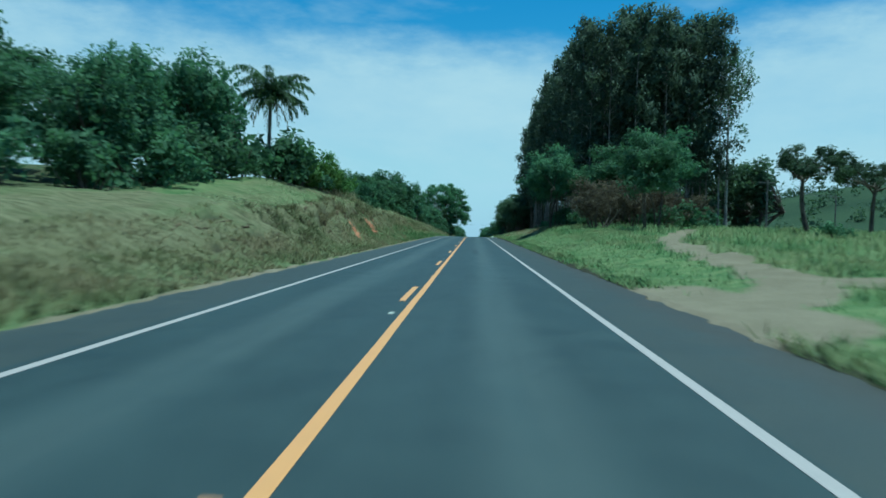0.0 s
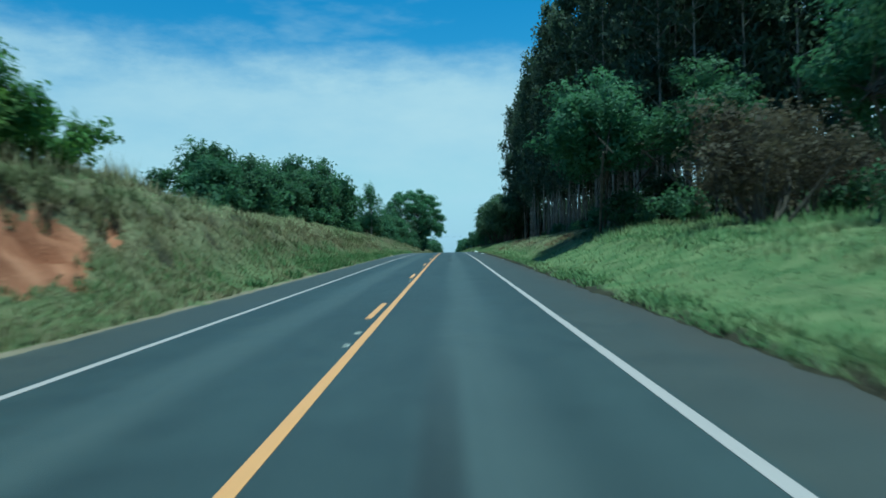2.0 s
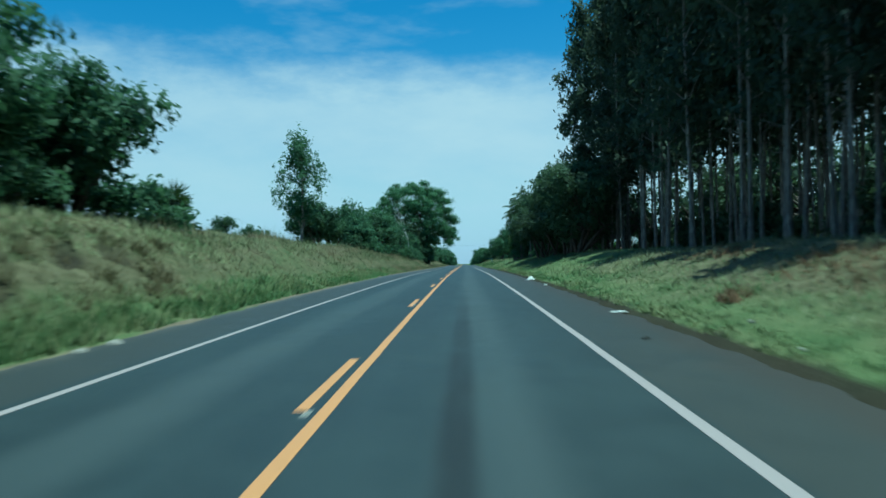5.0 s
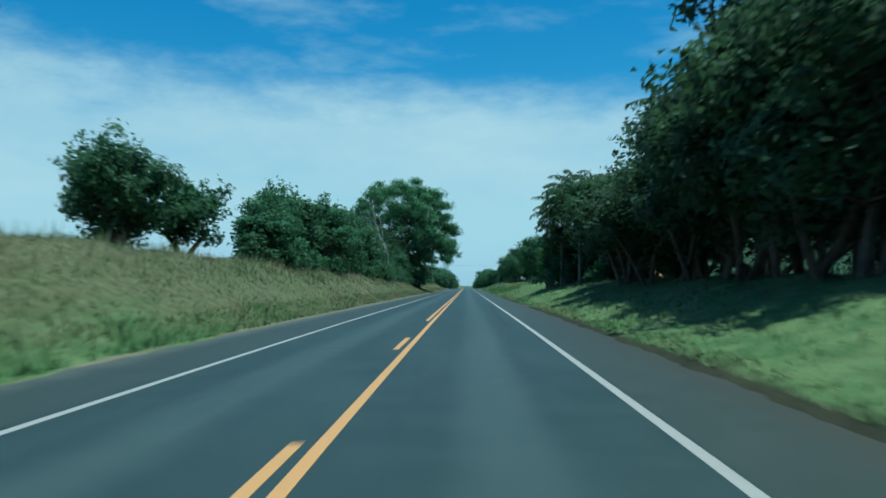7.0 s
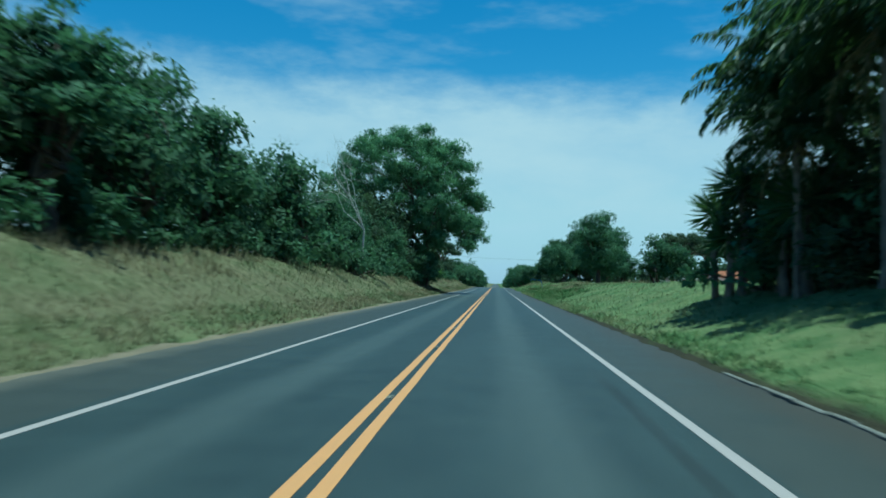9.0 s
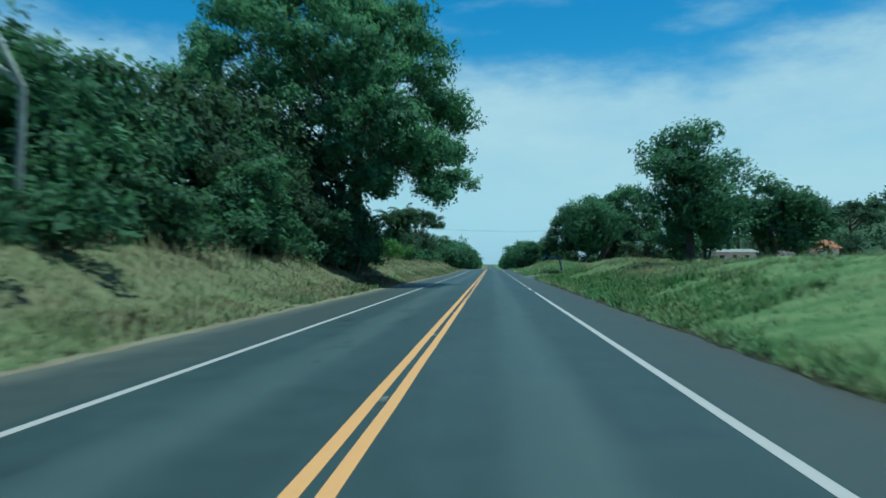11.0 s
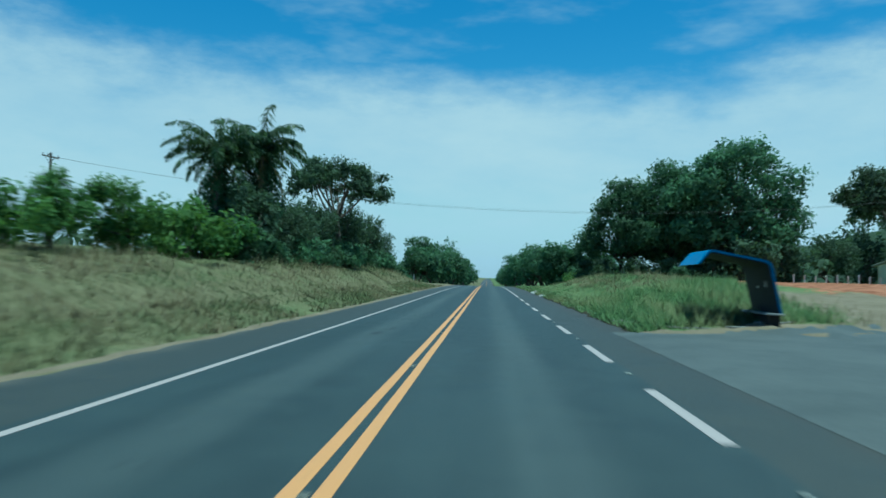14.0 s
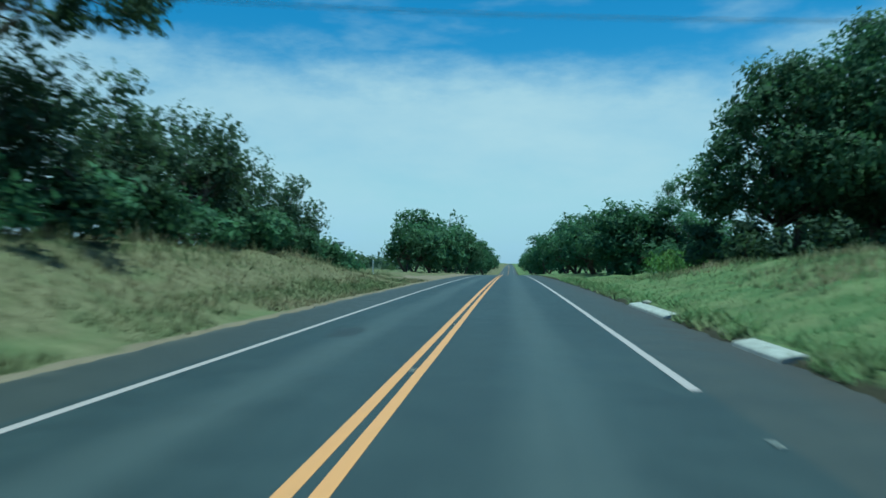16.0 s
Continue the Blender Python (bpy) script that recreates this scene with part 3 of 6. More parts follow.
def broadleaf(seed, h, r, nblob, leaves, size, mat, label, bark=None, low=0.3, name="broadleaf_tree", stems=1, group="", top=0.0, wide=0.42, girth=1.0):
    rng = np.random.default_rng(seed)
    ob = thing(name, label, "tree", group)
    L = Limbs()
    zc, rz = h * (1 + low) / 2, h * (1 - low) / 2
    d = unit(rng.normal(size=(nblob, 3)))
    u = rng.random(nblob) ** 0.45
    br = r * rng.uniform(0.24, 0.44, nblob)
    c = d * u[:, None] * np.array([r - 0.0, r - 0.0, rz])
    taper = 1 - top * np.clip(c[:, 2] / rz, -0.2, 1)
    c[:, :2] *= taper[:, None] * 0.85
    c[:, 2] = c[:, 2] * 0.86 + zc + rng.normal(0, 0.04 * h, nblob)
    br = br * np.clip(taper, 0.45, 1)
    r0 = (0.022 * h + 0.05) * girth
    for s in range(stems):
        lean = rng.normal(0, 0.05 * h, 2) if stems == 1 else rng.normal(0, 0.13 * h, 2)
        foot = rng.normal(0, 0.02 * h * (stems > 1), 2)
        fork = np.array([lean[0], lean[1], h * max(0.25, low + 0.12)])
        L.bend(rng, (foot[0], foot[1], -0.3), fork, r0 * (1.25 if stems == 1 else 0.8), r0 * 0.75, 0.07, 6, 8)
        for k in range(s, nblob, stems):
            if k % 2 == 0 or k < 10:
                L.bend(rng, fork + rng.normal(0, 0.02 * h, 3), c[k], r0 * 0.45, r0 * 0.08, steps=4, sides=4)
    L.made("trunk", bark or BARK, ob)
    leaf_mesh("crown", rng, c, br, leaves, size, mat, ob, wide)
    return ob


def open_tree(seed, h, r, label, mat, leaves, size, fork=0.42, limbs=9, name="open_crowned_tree", bark=None, group=""):
    """A tree whose bare limbs show: each limb ends in a fan of flat leaf clumps."""
    rng = np.random.default_rng(seed)
    ob = thing(name, label, "tree", group)
    L = Limbs()
    f0 = np.array([rng.normal(0, 0.03 * h), rng.normal(0, 0.03 * h), h * fork])
    L.bend(rng, (0, 0, -0.3), f0, 0.026 * h + 0.04, 0.017 * h + 0.03, 0.06, 7, 9)
    c, cr = [], []
    for i in range(limbs):
        a = i * 2.4 + rng.normal(0, 0.2)
        out = r * rng.uniform(0.35, 0.75)
        end = np.array([math.cos(a) * out, math.sin(a) * out, h * rng.uniform(0.66, 0.9)])
        pts = L.bend(rng, f0 + np.array([0, 0, rng.uniform(-0.08, 0.04) * h]), end, 0.011 * h, 0.005 * h, 0.10, 6, 6)
        for _ in range(5):
            s = pts[rng.integers(3, 6)]
            b = a + rng.normal(0, 0.8)
            o = r * rng.uniform(0.55, 1.0)
            top = h * (1.0 - 0.24 * (o / r) ** 2 - rng.uniform(0, 0.16))
            e = np.array([math.cos(b) * o * 0.92, math.sin(b) * o * 0.92, top])
            L.bend(rng, s, e, 0.0045 * h, 0.0012 * h, 0.12, 5, 4)
            c.append(e)
            cr.append(r * rng.uniform(0.13, 0.25))
        c.append(end + np.array([0, 0, 0.04 * h]))
        cr.append(r * 0.2)
    L.made("trunk", bark or BARK, ob)
    leaf_mesh("crown", rng, c, cr, leaves, size, mat, ob, 0.42, 0.6, 0.1, 0.2)
    return ob


def dome_tree(seed, h, r, label, mat, leaves, size, low=0.22, nblob=110, name="round_crowned_tree", group=""):
    """A tree with a dense lobed dome of foliage over a forked, shaded trunk."""
    rng = np.random.default_rng(seed)
    ob = thing(name, label, "tree", group)
    L = Limbs()
    k = np.arange(nblob) + 0.5
    up = 1 - 1.38 * k / nblob
    az = k * 2.39996
    flat = np.sqrt(np.clip(1 - up ** 2, 0, 1))
    shell = np.stack([np.cos(az) * flat, np.sin(az) * flat, up], 1) * (0.80 + 0.20 * rng.random(nblob))[:, None]
    shell = shell + rng.normal(0, 0.05, (nblob, 3))
    shell[::7] *= 0.55
    lobe = 1 + 0.13 * np.sin(az * 3 + seed) * flat
    mid = h * (low + 0.30 * (1 - low))
    cr = r * rng.uniform(0.15, 0.27, nblob)
    c = shell * np.stack([lobe * (r * 0.86), lobe * (r * 0.86), np.where(shell[:, 2] > 0, h * 0.94 - mid, mid - h * low)], 1) + np.array([0, 0, mid])
    forks = []
    for g in range(3):
        a = g * 2.1 + seed
        f = np.array([math.cos(a) * r * 0.14, math.sin(a) * r * 0.14, h * (low + 0.10 + 0.05 * g)])
        L.bend(rng, (f[0] * 0.25, f[1] * 0.25, -0.3), f, 0.028 * h, 0.017 * h, 0.06, 6, 8)
        forks.append(f)
    for i in range(0, nblob, 2):
        L.bend(rng, forks[i % 3] + rng.normal(0, 0.01 * h, 3), c[i], 0.009 * h, 0.0015 * h, 0.12, 5, 4)
    L.made("trunk", BARK, ob)
    leaf_mesh("crown", rng, c, cr, leaves, size, mat, ob, 0.42, 0.72, 0.15, 0.45)
    return ob


def shrub(seed, h, r, nblob, leaves, size, mat, label, name="shrub", group=""):
    rng = np.random.default_rng(seed)
    ob = thing(name, label, "shrub", group)
    c = np.stack([rng.normal(0, r * 0.45, nblob), rng.normal(0, r * 0.45, nblob), h * rng.uniform(0.2, 0.85, nblob)], 1)
    c[:, 2] *= np.clip(1.15 - 0.35 * np.hypot(c[:, 0], c[:, 1]) / r, 0.4, 1)
    L = Limbs()
    for k in range(0, nblob, 2):
        L.bend(rng, (c[k, 0] * 0.2, c[k, 1] * 0.2, -0.2), c[k], 0.05, 0.012, steps=4, sides=4)
    L.made("stem", BARK, ob)
    leaf_mesh("foliage", rng, c, np.full(nblob, r * 0.36) * rng.uniform(0.7, 1.2, nblob), leaves, size, mat, ob)
    return ob


def eucalyptus(seed, h, start, nblob, leaves, size, label, r=2.3, group="", mat=None, girth=1.0):
    rng = np.random.default_rng(seed)
    ob = thing("eucalyptus_tree", label, "tree", group)
    L = Limbs()
    bow = rng.normal(0, 0.25, 2)
    z = np.linspace(-0.3, h * 0.96, 9)
    f = np.clip(z / h, 0, 1)
    stem = np.stack([bow[0] * np.sin(f * 3), bow[1] * np.sin(f * 3.4), z], 1)
    L.tube(stem, np.interp(f, [0, 0.05, 1], [0.17, 0.115, 0.03]) * girth, 7)
    zz = h * (start + (1 - start) * rng.random(nblob) ** 0.85)
    span = np.interp(zz / h, [start, start + 0.2, 0.8, 1], [0.55, 1, 0.85, 0.3]) * r
    ang = rng.uniform(0, 2 * np.pi, nblob)
    rad = span * rng.uniform(0.15, 1.0, nblob)
    c = np.stack([np.cos(ang) * rad, np.sin(ang) * rad, zz], 1)
    for k in range(nblob):
        if k % 2 == 0:
            s = np.array([np.interp(zz[k] - 1.6, z, stem[:, 0]), np.interp(zz[k] - 1.6, z, stem[:, 1]), zz[k] - 1.6])
            L.bend(rng, s, c[k], 0.05, 0.012, steps=4, sides=4)
    for k in range(5):
        zk = h * rng.uniform(0.12, max(0.2, start))
        a = rng.uniform(0, 2 * np.pi)
        L.bend(rng, (np.interp(zk, z, stem[:, 0]), np.interp(zk, z, stem[:, 1]), zk), (np.cos(a) * 1.1, np.sin(a) * 1.1, zk + 0.5), 0.03, 0.008, steps=3, sides=4)
    L.made("trunk", BARK_PALE if mat else BARK_EUC, ob)
    leaf_mesh("crown", rng, c, rng.uniform(0.55, 1.15, nblob) * (r / 2.3), leaves, size, mat or LEAF_EUC, ob, 0.34, 1.25, droop=0.8, hollow=0.3)
    return ob


def frond(name, rng, base, yaw, rise, length, droop, mat, parent, leaflet=0.78, n=60):
    """One feather leaf: its rib and its leaflets."""
    t = np.linspace(0, 1, n)
    fwd = np.array([np.cos(yaw), np.sin(yaw), 0.0])
    ang = rise - droop * t ** 1.4
    step = length / n
    pts = base + np.cumsum(np.stack([np.cos(ang) * fwd[0], np.cos(ang) * fwd[1], np.sin(ang)], 1) * step, 0)
    L = Limbs()
    L.tube(pts[::4], np.linspace(0.045, 0.008, len(pts[::4])), 4)
    side = np.array([-fwd[1], fwd[0], 0.0])
    for sgn in (-1, 1):
        ll = leaflet * np.interp(t, [0, 0.15, 0.6, 1], [0.25, 1, 0.95, 0.3]) * rng.uniform(0.8, 1.15, n)
        dirv = unit(sgn * side * rng.uniform(0.25, 1.0, (n, 1)) + fwd * 0.5 * np.cos(ang)[:, None] + np.array([0, 0, -1.0]) * rng.uniform(0.2, 1.0, (n, 1)) + rng.normal(0, 0.20, (n, 3)))
        w = unit(np.cross(dirv, np.array([0, 0, 1.0]) + rng.normal(0, 0.3, (n, 3)))) * 0.046
        mid = pts + dirv * ll[:, None] * 0.5 + np.array([0, 0, 0.05])
        tip = pts + dirv * ll[:, None] + np.array([0, 0, -0.08])
        L.v.append(np.stack([pts, mid + w, tip, mid - w], 1).reshape(-1, 3))
        L.f.append(np.arange(4 * n).reshape(-1, 4) + L.n)
        L.n += 4 * n
    return L.made(name, mat, parent)


def palm(seed, h, label, fronds=32, length=4.0, group=""):
    rng = np.random.default_rng(seed)
    ob = thing("palm_tree", label, "palm tree", group)
    L = Limbs()
    z = np.linspace(-0.3, h - length * 0.55, 16)
    lean = rng.normal(0, 0.25)
    rad = np.interp(z, [0, 0.6, z[-1] - 0.8, z[-1]], [0.24, 0.16, 0.15, 0.2]) * (1 + 0.05 * np.sin(np.arange(16) * 2.6))
    L.tube(np.stack([lean * (z / h) ** 2, 0 * z, z], 1), rad, 9)
    L.made("trunk", BARK_PALM, ob)
    top = np.array([lean * (z[-1] / h) ** 2, 0, z[-1]])
    for k in range(fronds):
        u = k / fronds
        frond("frond", rng, top + np.array([0, 0, 0.25 * (1 - u)]), k * 2.4 + rng.normal(0, 0.2), 1.16 - 1.35 * u + rng.normal(0, 0.10),
              length * rng.uniform(0.85, 1.10) * (1 - 0.12 * u), 1.62 - 0.30 * u, LEAF_PALM, ob)
    for k in range(4):
        dry = frond("dry_frond", rng, top - np.array([0, 0, 0.25]), k * 1.65, -0.7, length * 0.75, 0.85, LEAF_STRAW, ob, 0.5, 20)
        tagged(dry, "hanging dry straw-coloured frond")
    return ob


def bare_tree(seed, h, label):
    rng = np.random.default_rng(seed)
    ob = thing("bare_tree", label, "tree")
    L = Limbs()

    def grow(p, d, ln, r, depth):
        q = p + d * ln
        L.bend(rng, p, q, r, r * 0.62, 0.08, 4, 5)
        if depth:
            for _ in range(3 if depth > 2 else 2):
                nd = unit(d * 0.75 + rng.normal(0, 0.5, 3) + np.array([0, 0, 0.12]))
                grow(q, nd, ln * rng.uniform(0.6, 0.82), r * 0.55, depth - 1)
    grow(np.array([0, 0, -0.2]), np.array([0.05, 0, 1.0]), h * 0.32, 0.14, 5)
    L.made("trunk", BARK_DEAD, ob)
    return ob


class Kind:
    """Prototypes of one sort of plant; the first of each stands in the scene itself, the rest are copies."""

    def __init__(self, protos, height):
        self.protos, self.height, self.used, self.turn = protos, height, set(), 0

    def plant(self, x, y, h, rot=None, wide=1.0):
        k = self.turn % len(self.protos)
        self.turn += 1
        ob = self.protos[k]
        rot = (x * 7.3 + y * 3.1) % 6.283 if rot is None else rot
        s = h / self.height[k]
        place, turn = Vector((x, y, gz(x, y) - 0.05)), Euler((0, 0, rot))
        if k in self.used:
            return copy_thing(ob, Matrix.LocRotScale(place, turn, Vector((s * wide, s * wide, s))))
        self.used.add(k)
        self.height[k] = h
        for o in ob.children:
            o.data.transform(Matrix.Diagonal((s * wide, s * wide, s, 1)))
        ob.location, ob.rotation_euler = place, turn
        return ob


def kind(maker, seeds, h, **kw):
    return Kind([maker(s, h, **kw) for s in seeds], [h] * len(seeds))


tree_mid = kind(broadleaf, (11, 12, 13, 14), 6.0, r=2.7, nblob=34, leaves=6300, size=0.292, mat=LEAF, low=0.02, stems=3,
                label="dense green broadleaf tree on the grassy bank", group="trees along the road")
tree_bright = kind(broadleaf, (21, 22, 23), 5.0, r=2.4, nblob=24, leaves=6000, size=0.28, mat=LEAF_BRIGHT, low=0.03, stems=3,
                   label="bright green leafy tree beside the road", group="trees along the road")
tree_wood = kind(broadleaf, (15, 16, 17, 18), 7.4, r=3.1, nblob=42, leaves=5500, size=0.365, mat=LEAF, low=0.02, stems=3,
                 label="leafy green tree in the thicket on the bank", group="trees along the road")
tree_light = kind(broadleaf, (24,), 8.2, r=3.6, nblob=46, leaves=18000, size=0.22, mat=LEAF, low=0.16, stems=2,
                  label="green leafy tree near the verge", group="trees along the road")
tree_raised = kind(broadleaf, (26, 27, 28), 9.4, r=3.1, nblob=46, leaves=12500, size=0.25, mat=LEAF, low=0.38, stems=2, girth=0.36,
                   label="green leafy tree with a raised crown before the stand", group="trees along the road")
tree_tall = kind(broadleaf, (31, 32, 33), 10.0, r=4.2, nblob=46, leaves=9000, size=0.395, mat=LEAF, low=0.04, stems=2,
                 label="tall dark green broadleaf tree", group="trees along the road")
tree_dark = kind(broadleaf, (41, 42, 43), 11.0, r=4.6, nblob=46, leaves=5400, size=0.44, mat=LEAF_DARK, low=0.03, stems=2,
                 label="tall tree with dark leaf tone, in places standing in for shade", group="dark trees by the palms")
tree_shade = kind(broadleaf, (44, 48, 49), 8.0, r=3.2, nblob=44, leaves=9000, size=0.295, mat=LEAF_DARK, low=0.08, stems=2, girth=0.7,
                  label="shady dark-leaved tree overhanging the verge", group="dark trees by the palms")
tree_screen = kind(broadleaf, (45, 46), 18.0, r=5.0, nblob=40, leaves=2200, size=1.0, mat=LEAF_DARK, low=0.02, stems=2,
                   label="dark dense tree behind the eucalyptus stand", group="trees behind the stand")
tree_pointed = kind(broadleaf, (51, 52), 8.0, r=1.75, nblob=30, leaves=4600, size=0.25, mat=LEAF, low=0.12, top=0.75,
                    label="slender pointed green tree on the bank", group="pointed trees")
bush = kind(shrub, (61, 62, 63, 64), 2.2, r=1.7, nblob=16, leaves=1200, size=0.295, mat=LEAF,
            label="green shrub at the edge of the bank", group="shrubs")
bush_dark = kind(shrub, (57, 58, 59), 2.6, r=1.8, nblob=14, leaves=1500, size=0.3, mat=LEAF_DARK,
                 label="dark undergrowth bush below the eucalyptus trunks", group="undergrowth")
bush_bright = kind(shrub, (65, 66, 67), 2.2, r=1.7, nblob=16, leaves=2000, size=0.24, mat=LEAF_BRIGHT,
                   label="bright green shrub on the bank", group="shrubs")
bush_dry = kind(shrub, (68, 69), 3.0, r=1.7, nblob=24, leaves=5200, size=0.105, mat=LEAF_DRY,
                label="dry brownish shrub under the trees", group="shrubs")
GROVE = "eucalyptus stand"
euc_front = kind(eucalyptus, (71, 72, 73, 74), 27.0, start=0.22, nblob=52, leaves=3200, size=0.50, r=2.8, group=GROVE,
                 label="tall eucalyptus with dark foliage down a pale trunk")
euc_back = kind(eucalyptus, (75, 76, 77), 27.0, start=0.33, nblob=32, leaves=1450, size=0.66, r=2.5, group=GROVE,
                label="tall eucalyptus with a bare pale trunk")
euc_light = kind(eucalyptus, (78, 79), 24.0, start=0.50, nblob=34, leaves=5200, size=0.32, r=4.2, girth=1.9, mat=LEAF,
                 label="sparse tall tree with a white trunk")
palms = kind(palm, (81, 82, 83), 9.5, label="feather palm with arching fronds", group="palms")
umbrella = Kind([open_tree(91, 10.0, 4.8, "spreading flat-crowned tree with open branches", LEAF_DARK, 15000, 0.25),
                 open_tree(92, 10.0, 4.4, "flat-crowned tree with a long bare trunk", LEAF_DARK, 7000, 0.3, 0.6, 8),
                 open_tree(93, 10.0, 4.6, "flat-crowned tree with a long bare trunk", LEAF_DARK, 7000, 0.3, 0.55, 9)], [10.0] * 3)
big_round = kind(dome_tree, (101, 102, 103), 15.0, r=6.6, leaves=26000, size=0.385, mat=LEAF, low=0.11,
                 label="great round-crowned dark green tree", group="grove beyond the bus stop")

rs = random.Random(5)

# ---- left bank: trees in the order in which the road passes them ----
for x, y, h in ((-21, 18, 5.8), (-19, 25, 6.0), (-21, 32, 6.6), (-18.8, 38, 7.0), (-20, 45, 8.5), (-18.2, 51, 8.8), (-20.5, 57, 8.3), (-26, 28, 7.2), (-26, 42, 8.8), (-19.4, 41.5, 7.6), (-18.4, 54.2, 8.2)):
    tree_tall.plant(x, y, h)
palms.plant(-15.3, 60.5, 9.2)
for x, y, h in ((-14.5, 57.5, 4.0), (-14, 61, 3.2), (-15.5, 53, 3.4), (-17, 47, 3.2), (-16.5, 40, 3.0), (-16.2, 34, 2.8), (-16.8, 28, 2.8), (-16.6, 44, 3.0), (-16, 50, 3.2)):
    bush.plant(x, y, h)
for x, y, h in ((-13.8, 64.5, 3.6), (-15.2, 67.5, 3.8), (-12.5, 70.8, 3.7)):
    tree_bright.plant(x, y, h)
for x, y, h in ((-12.4, 92.2, 3.9), (-12.5, 95.4, 4.6), (-12.0, 100, 3.9), (-13, 106, 4.3), (-12.2, 112, 4.3), (-13, 118, 4.8), (-12.6, 124, 6.2),
                (-13.2, 130, 7.2), (-12.8, 136, 8.0), (-13.5, 141.5, 7.4), (-12.6, 147, 6.4), (-15.5, 127, 7), (-16, 138, 8.2), (-16.5, 147, 6.8), (-14, 96, 4.4), (-14.4, 98.6, 4.2), (-14.8, 103.5, 4.5), (-14.6, 109.5, 4.8), (-15, 115.5, 5), (-15, 121, 5.4)):
    tree_mid.plant(x, y, h)
for x, y, h in ((-13, 86, 1.4), (-12, 93, 1.6), (-11.8, 105, 1.5), (-11.6, 116, 1.7), (-12, 128, 1.9), (-11.6, 141, 1.7), (-12.2, 153, 2.2), (-12.6, 157, 1.5), (-13, 165, 1.3), (-14, 176, 1.4)):
    bush.plant(x, y, h)
young = eucalyptus(87, 9.3, 0.26, 46, 6200, 0.26, "slender young tree with a narrow cone of leaves", r=2.3, mat=LEAF)
young.location = (-12.8, 186.5, gz(-12.8, 186.5))
for x, y, h in ((-14.2, 210.5, 5.6), (-16.8, 207, 5.8), (-15.2, 204.5, 6.0)):
    tree_mid.plant(x, y, h)
tree_pointed.plant(-12.6, 220.5, 5.2, wide=1.7)
tree_pointed.plant(-11.9, 239.5, 8.4, wide=1.4)
for x, y, h in ((-13, 224, 5.4), (-14, 229, 6.2), (-12.8, 234, 6.2), (-14, 238, 7.0), (-12.6, 244, 7.0), (-14, 249, 7.4), (-12.8, 254, 7.1), (-13.8, 259, 6.8),
                (-12.4, 264, 6.8), (-13.6, 270, 6.4), (-12.4, 276, 5.8), (-13.6, 282, 6.0), (-13, 288, 6.2), (-14.4, 294, 7), (-16, 300, 8.4), (-17.5, 306, 8.4), (-17, 242, 8.2), (-17, 254, 8.2)):
    tree_wood.plant(x, y, h)
for x, y, h in ((-11.6, 223, 1.6), (-11.4, 231, 1.7), (-11.6, 241, 1.8), (-11.4, 252, 1.9), (-11.2, 262, 2.2), (-11, 271, 2.4), (-10.6, 280, 2.6), (-10.4, 287, 2.4), (-10.6, 294, 2.2),
                (-10.8, 302, 2.0), (-11.5, 308, 2.4)):
    bush.plant(x, y, h)
for y0, y1 in ((87, 152), (219, 312), (317, 345), (381, 447)):
    y = y0
    while y < y1:
        x, h = -12.2 + rs.uniform(-0.9, 0.5), rs.uniform(1.5, 2.6)
        if y > 90.5:
            bush.plant(x, y, h, wide=1.1)
        y += rs.uniform(3.0, 4.6)
bare = bare_tree(7, 12.5, "leafless grey tree in front of the great crown")
bare.location = (-10.9, 286, gz(-10.9, 286))
copy_thing(bare, Matrix.LocRotScale(Vector((-12.6, 266, gz(-12.6, 266))), Euler((0, 0, 2.2)), Vector((0.62, 0.62, 0.66))))

# the great spreading tree whose boughs reach over the road
rng = np.random.default_rng(303)
hero = thing("spreading_tree", "huge spreading shade tree with boughs over the road", "tree")
L = Limbs()
nb = 260
k = np.arange(nb) + 0.5
up = 1 - 1.36 * k / nb                       # an even spread over the dome, down to a hanging skirt
az = k * 2.39996
shell = np.stack([np.cos(az) * np.sqrt(1 - up ** 2), np.sin(az) * np.sqrt(1 - up ** 2), up], 1)
shell = shell * (0.80 + 0.20 * rng.random(nb) ** 0.8)[:, None] + rng.normal(0, 0.04, (nb, 3))
heart = np.array([-2.0, 2.4, 9.0])
c = shell * np.stack([np.where(shell[:, 0] > 0, 9.9, 12.9), np.full(nb, 8.8), np.where(shell[:, 2] > 0, 14.9 - 2.3 * shell[:, 2], np.where(shell[:, 0] < 0.25, 11.0, 7.4))], 1) + heart
c[::6] = (c[::6] - heart) * 0.6 + heart
c[3::12] = heart + rng.normal(0, 1, c[3::12].shape) * np.array([3.6, 2.6, 1.6]) + np.array([-1.5, 0, -2.4])
c[-7:] = np.array([6.3, -1.2, 5.4]) + rng.normal(0, 1, (7, 3)) * np.array([0.8, 0.9, 0.3])   # one bough hangs low over the lane
c[-25:-16] = np.array([7.2, 6.2, 7.0]) + rng.normal(0, 1, (9, 3)) * np.array([1.1, 1.4, 0.5])
c[-16:-7] = np.array([2.6, -2.4, 6.1]) + rng.normal(0, 1, (9, 3)) * np.array([0.7, 0.8, 0.7])
forks = [np.array(g) for g in ((-0.5, 0.4, 6.0), (0.9, -0.6, 6.8), (0.5, 1.3, 7.2))]
for g in forks:
    L.bend(rng, (g[0] * 0.25, g[1] * 0.25, -0.4), g, 0.55, 0.32, 0.05, 6, 10)
boughs = []
